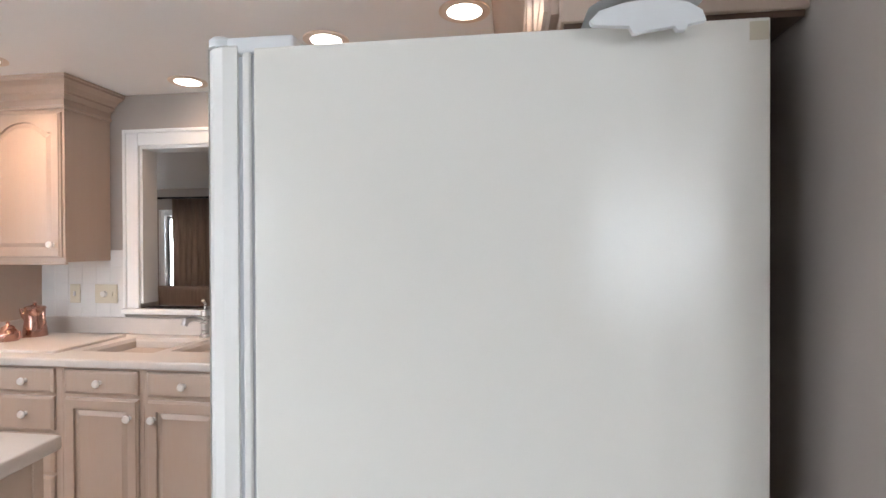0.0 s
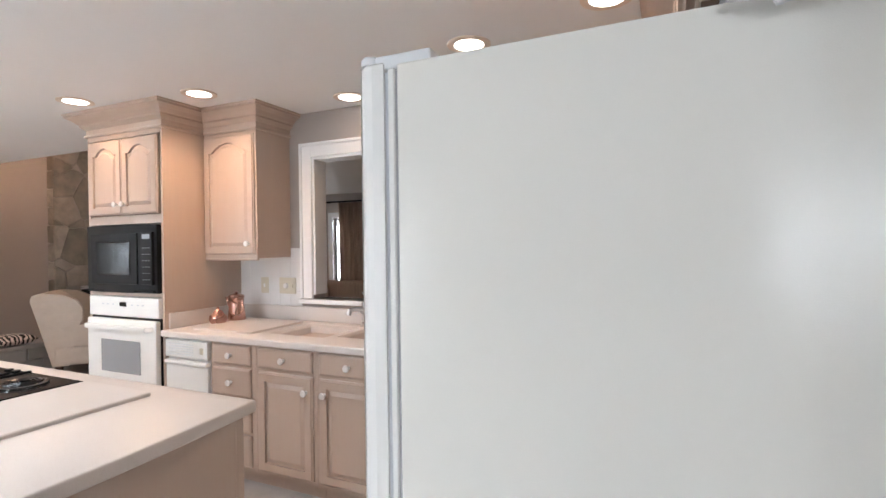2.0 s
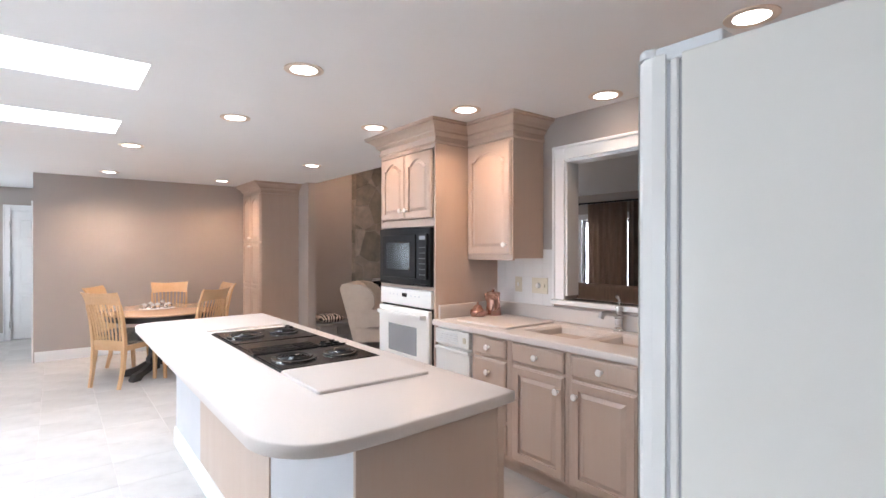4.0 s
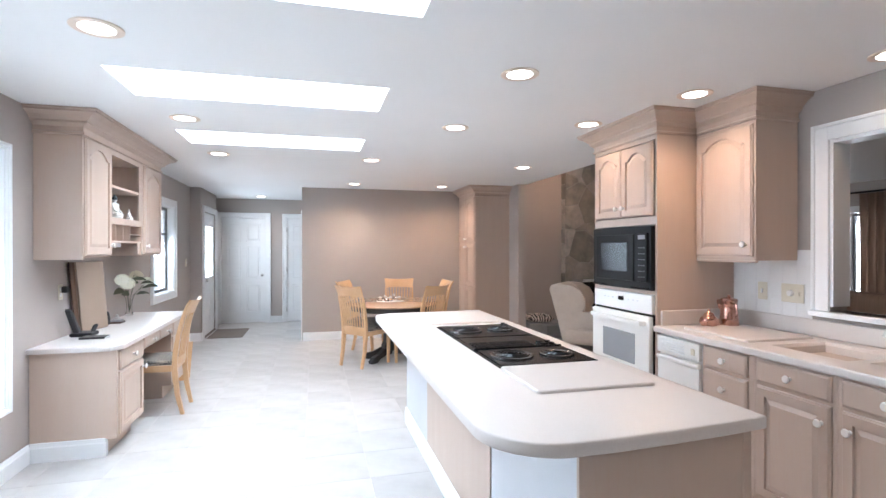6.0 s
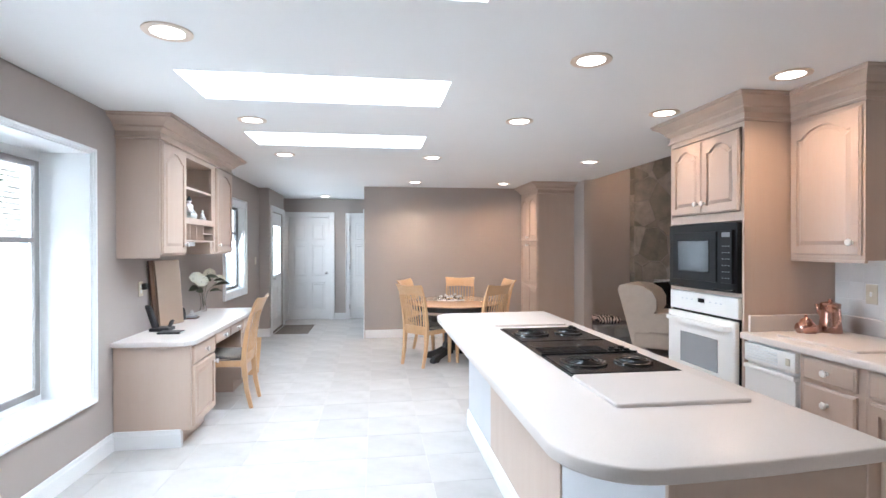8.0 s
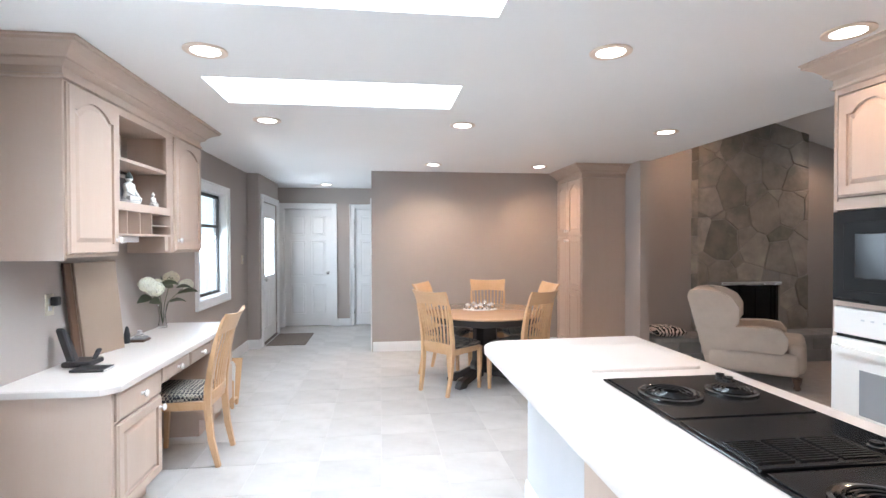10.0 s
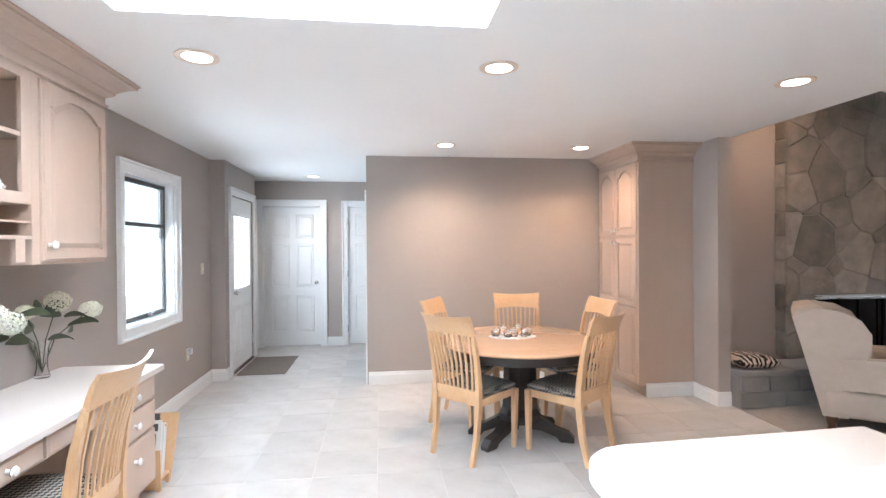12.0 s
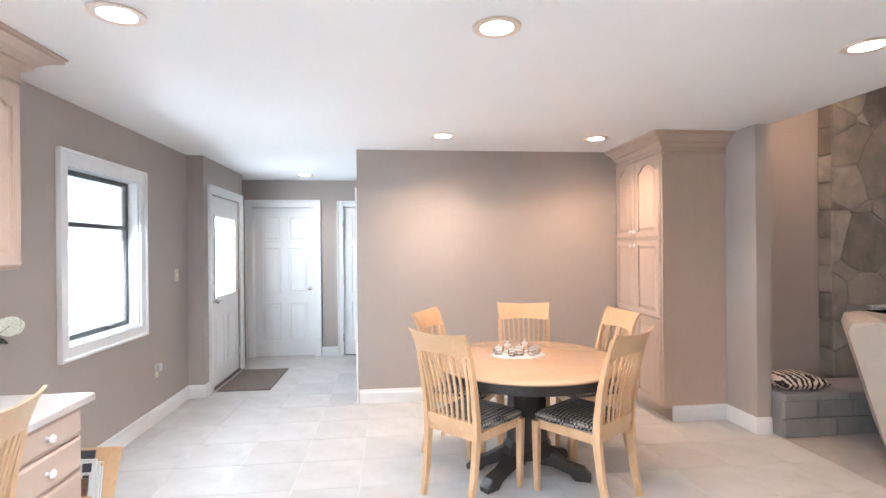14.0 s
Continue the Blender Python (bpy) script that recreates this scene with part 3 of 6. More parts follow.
def panel_door(name, put, u0, u1, v0, v1, label, knob_m, layout, glass_v=None, th=0.035):
    d = thing(name, label, "door", kind="structure")
    bm = bmesh.new()
    if glass_v:
        gu0, gu1 = u0 + 0.13, u1 - 0.13
        ringframe(bm, (u0, u1, v0, v1), (gu0, gu1, glass_v[0], glass_v[1]), 0, th, 0.002, put)
        ringframe(bm, (gu0 - 0.02, gu1 + 0.02, glass_v[0] - 0.02, glass_v[1] + 0.02), (gu0 + 0.012, gu1 - 0.012, glass_v[0] + 0.012, glass_v[1] - 0.012), th, th + 0.012, 0.005, put)
    else:
        slab(bm, rect(u0, u1, v0, v1), 0, th, 0.002, put)
    part("door_leaf", bm, M_TRIM, d)
    for a, b, c, e in layout:
        bm = bmesh.new()
        ringframe(bm, (a, b, c, e), (a + 0.018, b - 0.018, c + 0.018, e - 0.018), th, th + 0.007, 0.005, put)
        slab(bm, rect(a + 0.036, b - 0.036, c + 0.036, e - 0.036), th, th + 0.008, 0.007, put)
        part("panel", bm, M_TRIM, d)
    if glass_v:
        bm = bmesh.new()
        slab(bm, rect(gu0, gu1, glass_v[0], glass_v[1]), 0.014, 0.020, 0, put)
        p = part("pane", bm, M_PANE, d)
        p.visible_shadow = False
    lever_knob(d, knob_m)
    return d


RX = Matrix.Rotation(radians(90), 4, "X")
RY = Matrix.Rotation(radians(90), 4, "Y")
six = lambda u0, u1: [(u0 + 0.10, (u0 + u1) / 2 - 0.045, 1.58, 1.93), ((u0 + u1) / 2 + 0.045, u1 - 0.10, 1.58, 1.93), (u0 + 0.10, (u0 + u1) / 2 - 0.045, 0.86, 1.50),
                      ((u0 + u1) / 2 + 0.045, u1 - 0.10, 0.86, 1.50), (u0 + 0.10, (u0 + u1) / 2 - 0.045, 0.2, 0.74), ((u0 + u1) / 2 + 0.045, u1 - 0.10, 0.2, 0.74)]
HD = lambda u, v, w: (u, YB + 0.05 - w, v)
HD1 = lambda u, v, w: (u, YB + 0.11 - w, v)
panel_door("door_1", HD1, D1[0] + 0.006, D1[1] - 0.006, 0.004, 2.04, "white six-panel hall door with a steel knob", Matrix.Translation((-0.51, YB + 0.075, 0.93)) @ RX, six(D1[0], D1[1]))
panel_door("door_2", HD, D3[0] + 0.006, D3[1] - 0.006, 0.012, 2.04, "white panelled closet door, closed", Matrix.Translation((0.66, YB + 0.015, 0.93)) @ RX,
           [(D3[0] + 0.10, D3[0] + 0.34, 1.58, 1.93), (D3[0] + 0.10, D3[0] + 0.34, 0.86, 1.50), (D3[0] + 0.10, D3[0] + 0.34, 0.2, 0.74),
            (D3[1] - 0.34, D3[1] - 0.10, 1.58, 1.93), (D3[1] - 0.34, D3[1] - 0.10, 0.86, 1.50), (D3[1] - 0.34, D3[1] - 0.10, 0.2, 0.74)])
ED = lambda u, v, w: (XJ - 0.05 + w, u, v)
ed = panel_door("door_3", ED, SD[0] + 0.006, SD[1] - 0.006, 0.02, 2.04, "white outside door with a tall window and steel hardware",
                Matrix.Translation((XJ - 0.015, 9.66, 0.93)) @ RY, [(9.70, 10.0, 0.2, 0.76), (10.1, 10.41, 0.2, 0.76)], glass_v=(0.96, 1.83))
part("lever", tube(bmesh.new(), [(XJ + 0.040, 9.655, 0.93), (XJ + 0.046, 9.70, 0.932), (XJ + 0.042, 9.775, 0.926)], [0.010, 0.008, 0.006], 8), M_STEEL, ed, "curved steel lever handle", smooth=True)
part("deadbolt", lathe(bmesh.new(), [(0.028, 0), (0.026, 0.014), (0, 0.016)], Matrix.Translation((XJ - 0.015, 9.66, 1.12)) @ RY, 14), M_STEEL, ed, smooth=True)
for z in (0.25, 1.05, 1.82):
    part("hinge", boxes((XJ - 0.02, XJ + 0.002, 10.50, 10.535, z - 0.05, z + 0.05), bevel=0.002), M_STEEL, ed)
for z in (0.25, 1.05, 1.82):
    hg = thing("door_hinge", "small steel hinge on the closet door frame", "hinge", (D3[0] - 0.004, YB - 0.02, z - 0.045), group="closet door hinges")
    part("hinge_plate", boxes((D3[0] - 0.014, D3[0] + 0.004, YB - 0.022, YB - 0.0185, z - 0.045, z + 0.045), bevel=0.001), M_STEEL, hg)
    part("hinge_pin", lathe(bmesh.new(), [(0.005, 0), (0.005, 0.09), (0, 0.092)], Matrix.Translation((D3[0], YB - 0.024, z - 0.045)), 8), M_STEEL, hg)
for a, b, d in ((D1[0], D1[1], 0.12), (D3[0], D3[1], 0.12)):
    solo("trim_jamb", boxes((a + 0.0005, a + 0.005, YB + 0.001, YB + d, 0, 2.044), (b - 0.005, b - 0.0005, YB + 0.001, YB + d, 0, 2.044), (a + 0.005, b - 0.005, YB + 0.001, YB + d, 2.0405, 2.0445)),
         M_TRIM, "white painted door jamb", "trim", "structure")
solo("threshold", boxes((XJ - 0.14, XJ + 0.015, SD[0], SD[1], 0.0, 0.018), bevel=0.004), M_WOODDARK, "dark wooden door threshold", "threshold", "structure")
solo("doormat", boxes((-1.20, -0.66, 9.56, 10.48, 0.0, 0.012), bevel=0.004), M_MAT, "taupe woven doormat by the outside door", "doormat")


# ---- cabinets ----
def knob(parent, m, name="knob"):
    bm = bmesh.new()
    lathe(bm, [(0.011, 0), (0.008, 0.006), (0.008, 0.014), (0.017, 0.019), (0.0205, 0.026), (0.016, 0.033), (0, 0.036)], m, 18)
    return part(name, bm, M_KNOB, parent, "round white ceramic knob", smooth=True)


def arch_pts(u0, u1, vbase, rise, n=10, shoulder=0.03):
    """The cathedral curve, from right to left."""
    pts = [(u1, vbase), (u1 - shoulder, vbase)]
    a, b = u1 - shoulder, u0 + shoulder
    for i in range(1, n):
        t = i / n
        pts.append((a + (b - a) * t, vbase + rise * (1 - (2 * t - 1) ** 2) ** 0.85))
    return pts + [(b, vbase), (u0, vbase)]


def cab_door(parent, put, u0, u1, v0, v1, arched=False, knob_m=None, name="door"):
    """A lipped frame in one piece round a raised panel, 20 mm thick."""
    st = 0.052
    a, b, c, e = u0 + st, u1 - st, v0 + st, v1 - st
    rise = min(0.062, (b - a) * 0.2)
    hole = [(a, c), (b, c)] + (arch_pts(a, b, e - rise, rise) if arched else [(b, e), (a, e)])

    def border(q, d):
        if q[1] <= c + 1e-6:
            return (u0 + d if q[0] < (a + b) / 2 else u1 - d, v0 + d)
        return (u0 + d if q[0] < a + 1e-6 else u1 - d if q[0] > b - 1e-6 else q[0], v1 - d)
    bm = bmesh.new()
    levels = [[put(*border(q, 0), 0.0) for q in hole], [put(*border(q, 0), 0.011) for q in hole], [put(*border(q, 0.003), 0.0125) for q in hole],
              [put(*border(q, 0.007), 0.0145) for q in hole], [put(*border(q, 0.010), 0.020) for q in hole], [put(q[0], q[1], 0.020) for q in hole],
              [put(q[0], q[1], 0.009) for q in hole], [put(q[0], q[1], 0.0) for q in hole]]
    rings = [[bm.verts.new(p) for p in lv] for lv in levels]
    rings.append(rings[0])
    n = len(hole)
    for p, q in zip(rings, rings[1:]):
        for i in range(n):
            bm.faces.new((p[i], p[(i + 1) % n], q[(i + 1) % n], q[i]))
    d = part(name, bm, M_CAB, parent)
    g = 0.0006
    pan = [(a + g, c + g), (b - g, c + g)] + (arch_pts(a + g, b - g, e - rise - g, rise) if arched else [(b - g, e - g), (a + g, e - g)])
    bm = bmesh.new()
    rings = []
    for off, w in ((0, 0.002), (0, 0.0075), (0.009, 0.0075), (0.030, 0.0175), (0.032, 0.0185)):
        rings.append([bm.verts.new(put(p[0], p[1], w)) for p in (offset_poly(pan, off) if off else [Vector(p) for p in pan])])
    for p, q in zip(rings, rings[1:]):
        for i in range(len(pan)):
            bm.faces.new((p[i], p[(i + 1) % len(pan)], q[(i + 1) % len(pan)], q[i]))
    bm.faces.new(rings[0][::-1])
    bm.faces.new(rings[-1])
    part("panel", bm, M_CAB, d)
    if knob_m is not None:
        knob(d, knob_m)
    return d


def drawer_front(parent, put, u0, u1, v0, v1, knob_m, name="drawer"):
    bm = bmesh.new()
    slab(bm, rect(u0, u1, v0, v1), 0, 0.020, 0.007, put, inset=0.012)
    d = part(name, bm, M_CAB, parent)
    if knob_m is not None:
        knob(d, knob_m)
    return d


TOW = Matrix.Rotation(radians(-90), 4, "Y")     # out towards -x
TOE = Matrix.Rotation(radians(90), 4, "Y")      # out towards +x
TON = Matrix.Rotation(radians(-90), 4, "X")     # out towards +y
at = lambda x, y, z, r: Matrix.Translation((x, y, z)) @ r
CROWN = [(0.0, 2.245), (0.012, 2.25), (0.014, 2.262), (0.005, 2.268), (0.005, 2.3), (0.026, 2.318), (0.032, 2.324), (0.032, 2.336), (0.0414, 2.345), (0.057, 2.362), (0.081, 2.378), (0.092, 2.382), (0.092, 2.396), (0.0994, 2.4), (0.0994, 2.4085), (0.0, 2.4085)]


def crown(parent, path, side, spread=1.38, name="crown_moulding"):
    return part(name, sweep(bmesh.new(), path, [(o * spread, z) for o, z in CROWN], side), M_CAB, parent)


# wall oven tower
XF = 2.775
PR = lambda u, v, w: (XF - w, u, v)
tower = thing("oven_cabinet", "tall pickled oak cabinet holding a microwave and oven", "cabinet", (3.09, 4.22, 0))
for ya, yb in ((3.835, 3.855), (4.605, 4.625)):
    part("side_panel", boxes((XF, XR - 0.003, ya, yb, 0.0, 2.30), bevel=0.001), M_CAB, tower)
part("toe_kick", boxes((XF + 0.05, XR - 0.003, 3.855, 4.605, 0.0, 0.09)), M_CAB, tower)
part("lower_box", boxes((XF, XR - 0.003, 3.855, 4.605, 0.09, 0.30)), M_CAB, tower)
part("shelf", boxes((XF, 3.36, 3.855, 4.605, 1.125, 1.150)), M_CAB, tower)
part("shelf", boxes((XF, 3.36, 3.855, 4.605, 1.62, 1.665)), M_CAB, tower)
part("cupboard_floor", boxes((XF + 0.01, 3.36, 3.855, 4.605, 1.665, 1.68)), M_CABIN, tower)
part("top_rail", boxes((XF, XR - 0.003, 3.855, 4.605, 2.215, 2.30)), M_CAB, tower)
part("back_panel", boxes((3.36, XR - 0.003, 3.855, 4.605, 0.30, 2.215)), M_CABIN, tower)
cab_door(tower, PR, 3.868, 4.226, 1.685, 2.205, arched=True, knob_m=at(XF - 0.020, 4.19, 1.755, TOW))
cab_door(tower, PR, 4.232, 4.590, 1.685, 2.205, arched=True, knob_m=at(XF - 0.020, 4.27, 1.755, TOW))
cab_door(tower, PR, 3.868, 4.590, 0.105, 0.29, knob_m=None, name="drawer")
crown(tower, [(3.10, 3.835), (XF, 3.835), (XF, 4.625), (XR - 0.003, 4.625)], 1, 1.12)

mw = thing("microwave", "black built-in microwave oven with a curved front", "microwave", (3.0, 4.22, 1.152))
bm = bmesh.new()
n = 14
for k in range(n):
    a, b = 3.862 + 0.736 * k / n, 3.862 + 0.736 * (k + 1) / n
    bow = lambda y: 0.028 + 0.022 * (1 - ((y - 4.23) / 0.368) ** 2)
    vs = [bm.verts.new(p) for p in ((XF - bow(a), a, 1.153), (XF - bow(b), b, 1.153), (XF - bow(b), b, 1.608 - 0.0 + 0.006 * math.sin(math.pi * (k + 1) / n)),
                                    (XF - bow(a), a, 1.608 + 0.006 * math.sin(math.pi * k / n)), (XF + 0.3, a, 1.153), (XF + 0.3, b, 1.153), (XF + 0.3, b, 1.606), (XF + 0.3, a, 1.606))]
    for q in ((0, 1, 2, 3), (3, 2, 6, 7), (0, 4, 5, 1)):
        bm.faces.new([vs[i] for i in q])
    if k == 0:
        bm.faces.new([vs[i] for i in (0, 3, 7, 4)])
    if k == n - 1:
        bm.faces.new([vs[i] for i in (1, 5, 6, 2)])
bmesh.ops.remove_doubles(bm, verts=bm.verts, dist=0.0002)
part("housing", bm, M_SATINBLACK, mw, smooth=True)
part("viewing_window", boxes((XF - 0.054, XF - 0.02, 4.10, 4.46, 1.27, 1.50), bevel=0.008, seg=2), M_BLACK, mw, "dark glass viewing window")
part("door_glass", boxes((XF - 0.0515, XF - 0.02, 4.03, 4.52, 1.21, 1.555), bevel=0.004), M_SATINBLACK, mw)
pad = part("control_panel", boxes((XF - 0.047, XF - 0.02, 3.885, 4.0, 1.21, 1.56), bevel=0.003), M_SATINBLACK, mw)
part("display", boxes((XF - 0.049, XF - 0.03, 3.905, 3.98, 1.515, 1.545)), M_GREYGLASS, pad)
for r in range(6):
    for c in range(3):
        y, z = 3.915 + c * 0.028, 1.245 + r * 0.042
        part("button", boxes((XF - 0.0485, XF - 0.04, y - 0.006, y + 0.006, z - 0.003, z + 0.003), bevel=0.001), M_GREYGLASS, pad)
part("bottom_grille", boxes((XF - 0.046, XF - 0.02, 3.88, 4.58, 1.158, 1.172), bevel=0.003), M_IRON, mw)

ov = thing("wall_oven", "white single wall oven with a grey glass door", "oven", (3.0, 4.22, 0.305))
part("control_fascia", boxes((XF - 0.022, XF + 0.3, 3.862, 4.598, 0.985, 1.12), bevel=0.006, seg=2), M_WHITE, ov)
part("clock_display", boxes((XF - 0.024, XF - 0.01, 4.19, 4.26, 1.055, 1.085)), M_BLACK, ov)
for y in (4.02, 4.07, 4.13, 4.33, 4.39, 4.44):
    part("button", boxes((XF - 0.0245, XF - 0.01, y - 0.009, y + 0.009, 1.064, 1.072), bevel=0.001), M_PANEL, ov)
part("oven_body", boxes((XF - 0.002, XF + 0.45, 3.862, 4.598, 0.31, 0.984)), M_IRON, ov)
od = part("oven_door", boxes((XF - 0.042, XF - 0.004, 3.866, 4.594, 0.335, 0.968), bevel=0.010, seg=2), M_WHITE, ov)
part("door_window", boxes((XF - 0.0445, XF - 0.02, 4.02, 4.44, 0.60, 0.83), bevel=0.006), M_GREYGLASS, od, "grey glass oven window")
bm = bmesh.new()
tube(bm, [(XF - 0.042, 3.90, 0.918), (XF - 0.078, 3.915, 0.918), (XF - 0.082, 4.23, 0.918), (XF - 0.078, 4.545, 0.918), (XF - 0.042, 4.56, 0.918)], 0.014, 8, flat=(0.020, 0.030))
part("door_handle", bm, M_WHITE, od)

# wall cabinet beside the tower
XU = 3.10
PU = lambda u, v, w: (XU - w, u, v)
up = thing("wall_cabinet", "pickled oak wall cabinet with one arched door", "cabinet", (3.26, 3.6, 1.37))
bm = boxes((XU, XR - 0.003, 3.342, 3.833, 1.375, 2.30), bevel=0.002)
part("cabinet_body", bm, M_CAB, up)
cab_door(up, PU, 3.356, 3.822, 1.40, 2.225, arched=True, knob_m=at(XU - 0.020, 3.40, 1.475, TOW))
part("light_rail", boxes((XU - 0.004, XU + 0.02, 3.342, 3.833, 1.36, 1.376), bevel=0.003), M_CAB, up)
crown(up, [(XR - 0.003, 3.342), (XU, 3.342), (XU, 3.833)], 1, 1.12)

# base run under the sink
XB = 2.795
PB = lambda u, v, w: (XB - w, u, v)


def base_unit(name, label, y0, y1, fronts):
    t = thing(name, label, "cabinet", (3.1, (y0 + y1) / 2, 0))
    bm = boxes((XB, XR - 0.003, y0 + 0.001, y1 - 0.001, 0.10, 0.862))
    part("cabinet_body", bm, M_CAB, t)
    part("toe_kick", boxes((XB + 0.07, XR - 0.003, y0 + 0.001, y1 - 0.001, 0.0, 0.10)), M_CAB, t)
    for kind, a, b, c, e, ky, kz in fronts:
        (drawer_front if kind == "drawer" else cab_door)(t, PB, a, b, c, e, knob_m=at(XB - 0.020, ky, kz, TOW))
    return t


dw = thing("trash_compactor", "white under-counter appliance with a ribbed control panel", "appliance", (3.1, 3.62, 0))
part("appliance_body", boxes((XB, XR - 0.01, 3.435, 3.825, 0.09, 0.862)), M_WHITE, dw)
part("control_panel", boxes((XB - 0.030, XB, 3.438, 3.822, 0.745, 0.858), bevel=0.006, seg=2), M_WHITE, dw)
part("front_panel", boxes((XB - 0.026, XB, 3.438, 3.822, 0.12, 0.700), bevel=0.005, seg=2), M_WHITE, dw)
part("pull_bar", boxes((XB - 0.040, XB, 3.438, 3.822, 0.700, 0.728), bevel=0.008, seg=2), M_WHITE, dw)
for k in range(5):
    part("rib", boxes((XB - 0.033, XB - 0.02, 3.56, 3.80, 0.765 + k * 0.016, 0.773 + k * 0.016), bevel=0.002), M_PLASTIC, dw)
part("switch", boxes((XB - 0.036, XB - 0.02, 3.47, 3.50, 0.78, 0.82), bevel=0.003), M_ALMOND, dw)
part("toe_panel", boxes((XB + 0.05, XR - 0.01, 3.44, 3.82, 0.0, 0.09)), M_IRON, dw)
base_unit("drawer_cabinet", "pickled oak base cabinet with stacked drawers", 3.06, 3.434, [
    ("drawer", 3.098, 3.405, 0.735, 0.855, 3.25, 0.795), ("drawer", 3.098, 3.405, 0.545, 0.715, 3.25, 0.63), ("drawer", 3.098, 3.405, 0.335, 0.525, 3.25, 0.43),
    ("drawer", 3.098, 3.405, 0.125, 0.315, 3.25, 0.22)])
base_unit("sink_cabinet", "pickled oak sink base with a false drawer and door", 2.612, 3.06, [
    ("drawer", 2.636, 3.036, 0.735, 0.855, 2.836, 0.795), ("door", 2.636, 3.036, 0.125, 0.715, 2.675, 0.63)])
base_unit("sink_cabinet", "pickled oak sink base with a false drawer and door", 2.160, 2.612, [
    ("drawer", 2.186, 2.586, 0.735, 0.855, 2.386, 0.795), ("door", 2.186, 2.586, 0.125, 0.715, 2.545, 0.63)])
base_unit("base_cabinet", "pickled oak base cabinet beside the fridge", 1.55, 2.160, [
    ("drawer", 1.58, 2.134, 0.735, 0.855, 1.86, 0.795), ("door", 1.58, 2.134, 0.125, 0.715, 2.09, 0.63)])

# worktop with its moulded sinks
wt = thing("worktop", "speckled off-white worktop with a double moulded sink", "worktop", (3.1, 2.7, 0.864))
XC = 2.752
SK = [(2.92, 3.30, 2.66, 3.07), (2.97, 3.30, 2.13, 2.60)]
bm = bmesh.new()
box(bm, XC, XR - 0.022, 1.55, SK[1][2], 0.874, 0.915)
box(bm, XC, SK[1][0], SK[1][2], SK[1][3], 0.874, 0.915)
box(bm, SK[1][1], XR - 0.022, SK[1][2], SK[1][3], 0.874, 0.915)
box(bm, XC, XR - 0.022, SK[1][3], SK[0][2], 0.874, 0.915)
box(bm, XC, SK[0][0], SK[0][2], SK[0][3], 0.874, 0.915)
box(bm, SK[0][1], XR - 0.022, SK[0][2], SK[0][3], 0.874, 0.915)
box(bm, XC, XR - 0.022, SK[0][3], 3.834, 0.874, 0.915)
part("worktop_slab", bm, M_COUNTER, wt)
bm = bmesh.new()
sweep(bm, [(XC, 1.55), (XC, 3.834)], [(0, 0.874), (0.006, 0.876), (0.008, 0.880), (0.008, 0.907), (0.005, 0.913), (0, 0.9149)], 1)
part("front_edge", bm, M_COUNTER, wt)
for (a, b, c, e), dz in zip(SK, (0.17, 0.13)):
    bm = bmesh.new()
    outer = rect(a - 0.004, b + 0.004, c - 0.004, e + 0.004)
    loops = []
    for inset, z in ((0, 0.9152), (0.012, 0.908), (0.020, 0.90), (0.035, 0.915 - dz + 0.03), (0.065, 0.915 - dz)):
        loops.append([bm.verts.new((p[0], p[1], z)) for p in offset_poly(outer, inset)])
    for p, q in zip(loops, loops[1:]):
        for i in range(4):
            bm.faces.new((p[i], p[(i + 1) % 4], q[(i + 1) % 4], q[i]))
    bm.faces.new(loops[-1])
    s = part("sink_bowl", bm, M_COUNTER, wt, "moulded solid-surface sink bowl")
    part("drain", lathe(bmesh.new(), [(0.042, 0), (0.040, 0.004), (0.02, 0.002), (0, 0.002)], Matrix.Translation(((a + b) / 2, (c + e) / 2, 0.916 - dz)), 20), M_STEEL, s, smooth=True)
part("backsplash", boxes((XR - 0.022, XR - 0.002, 1.55, 3.834, 0.915, 1.018), bevel=0.004), M_COUNTER, wt)
part("side_splash", boxes((2.80, XR - 0.022, 3.814, 3.834, 0.915, 1.018), bevel=0.004), M_COUNTER, wt)

fa = thing("faucet", "brushed steel single-lever kitchen faucet", "faucet", (3.36, 2.66, 0.916))
fx, fy, fz = 3.36, 2.66, 0.916
part("faucet_body", lathe(bmesh.new(), [(0.032, 0), (0.032, 0.008), (0.024, 0.016), (0.022, 0.13), (0.024, 0.15), (0.020, 0.165), (0, 0.172)], Matrix.Translation((fx, fy, fz)), 20), M_STEEL, fa, smooth=True)
bm = bmesh.new()
tube(bm, [(fx, fy, fz + 0.08), (fx - 0.04, fy + 0.012, fz + 0.115), (fx - 0.09, fy + 0.03, fz + 0.122), (fx - 0.12, fy + 0.04, fz + 0.115), (fx - 0.13, fy + 0.044, fz + 0.088)], [0.016, 0.015, 0.016, 0.020, 0.019], 12)
part("spout", bm, M_STEEL, fa, smooth=True)
bm = bmesh.new()
tube(bm, [(fx, fy, fz + 0.165), (fx + 0.006, fy, fz + 0.20), (fx - 0.02, fy, fz + 0.225)], [0.008, 0.007, 0.010], 8)
part("lever", bm, M_STEEL, fa, smooth=True)


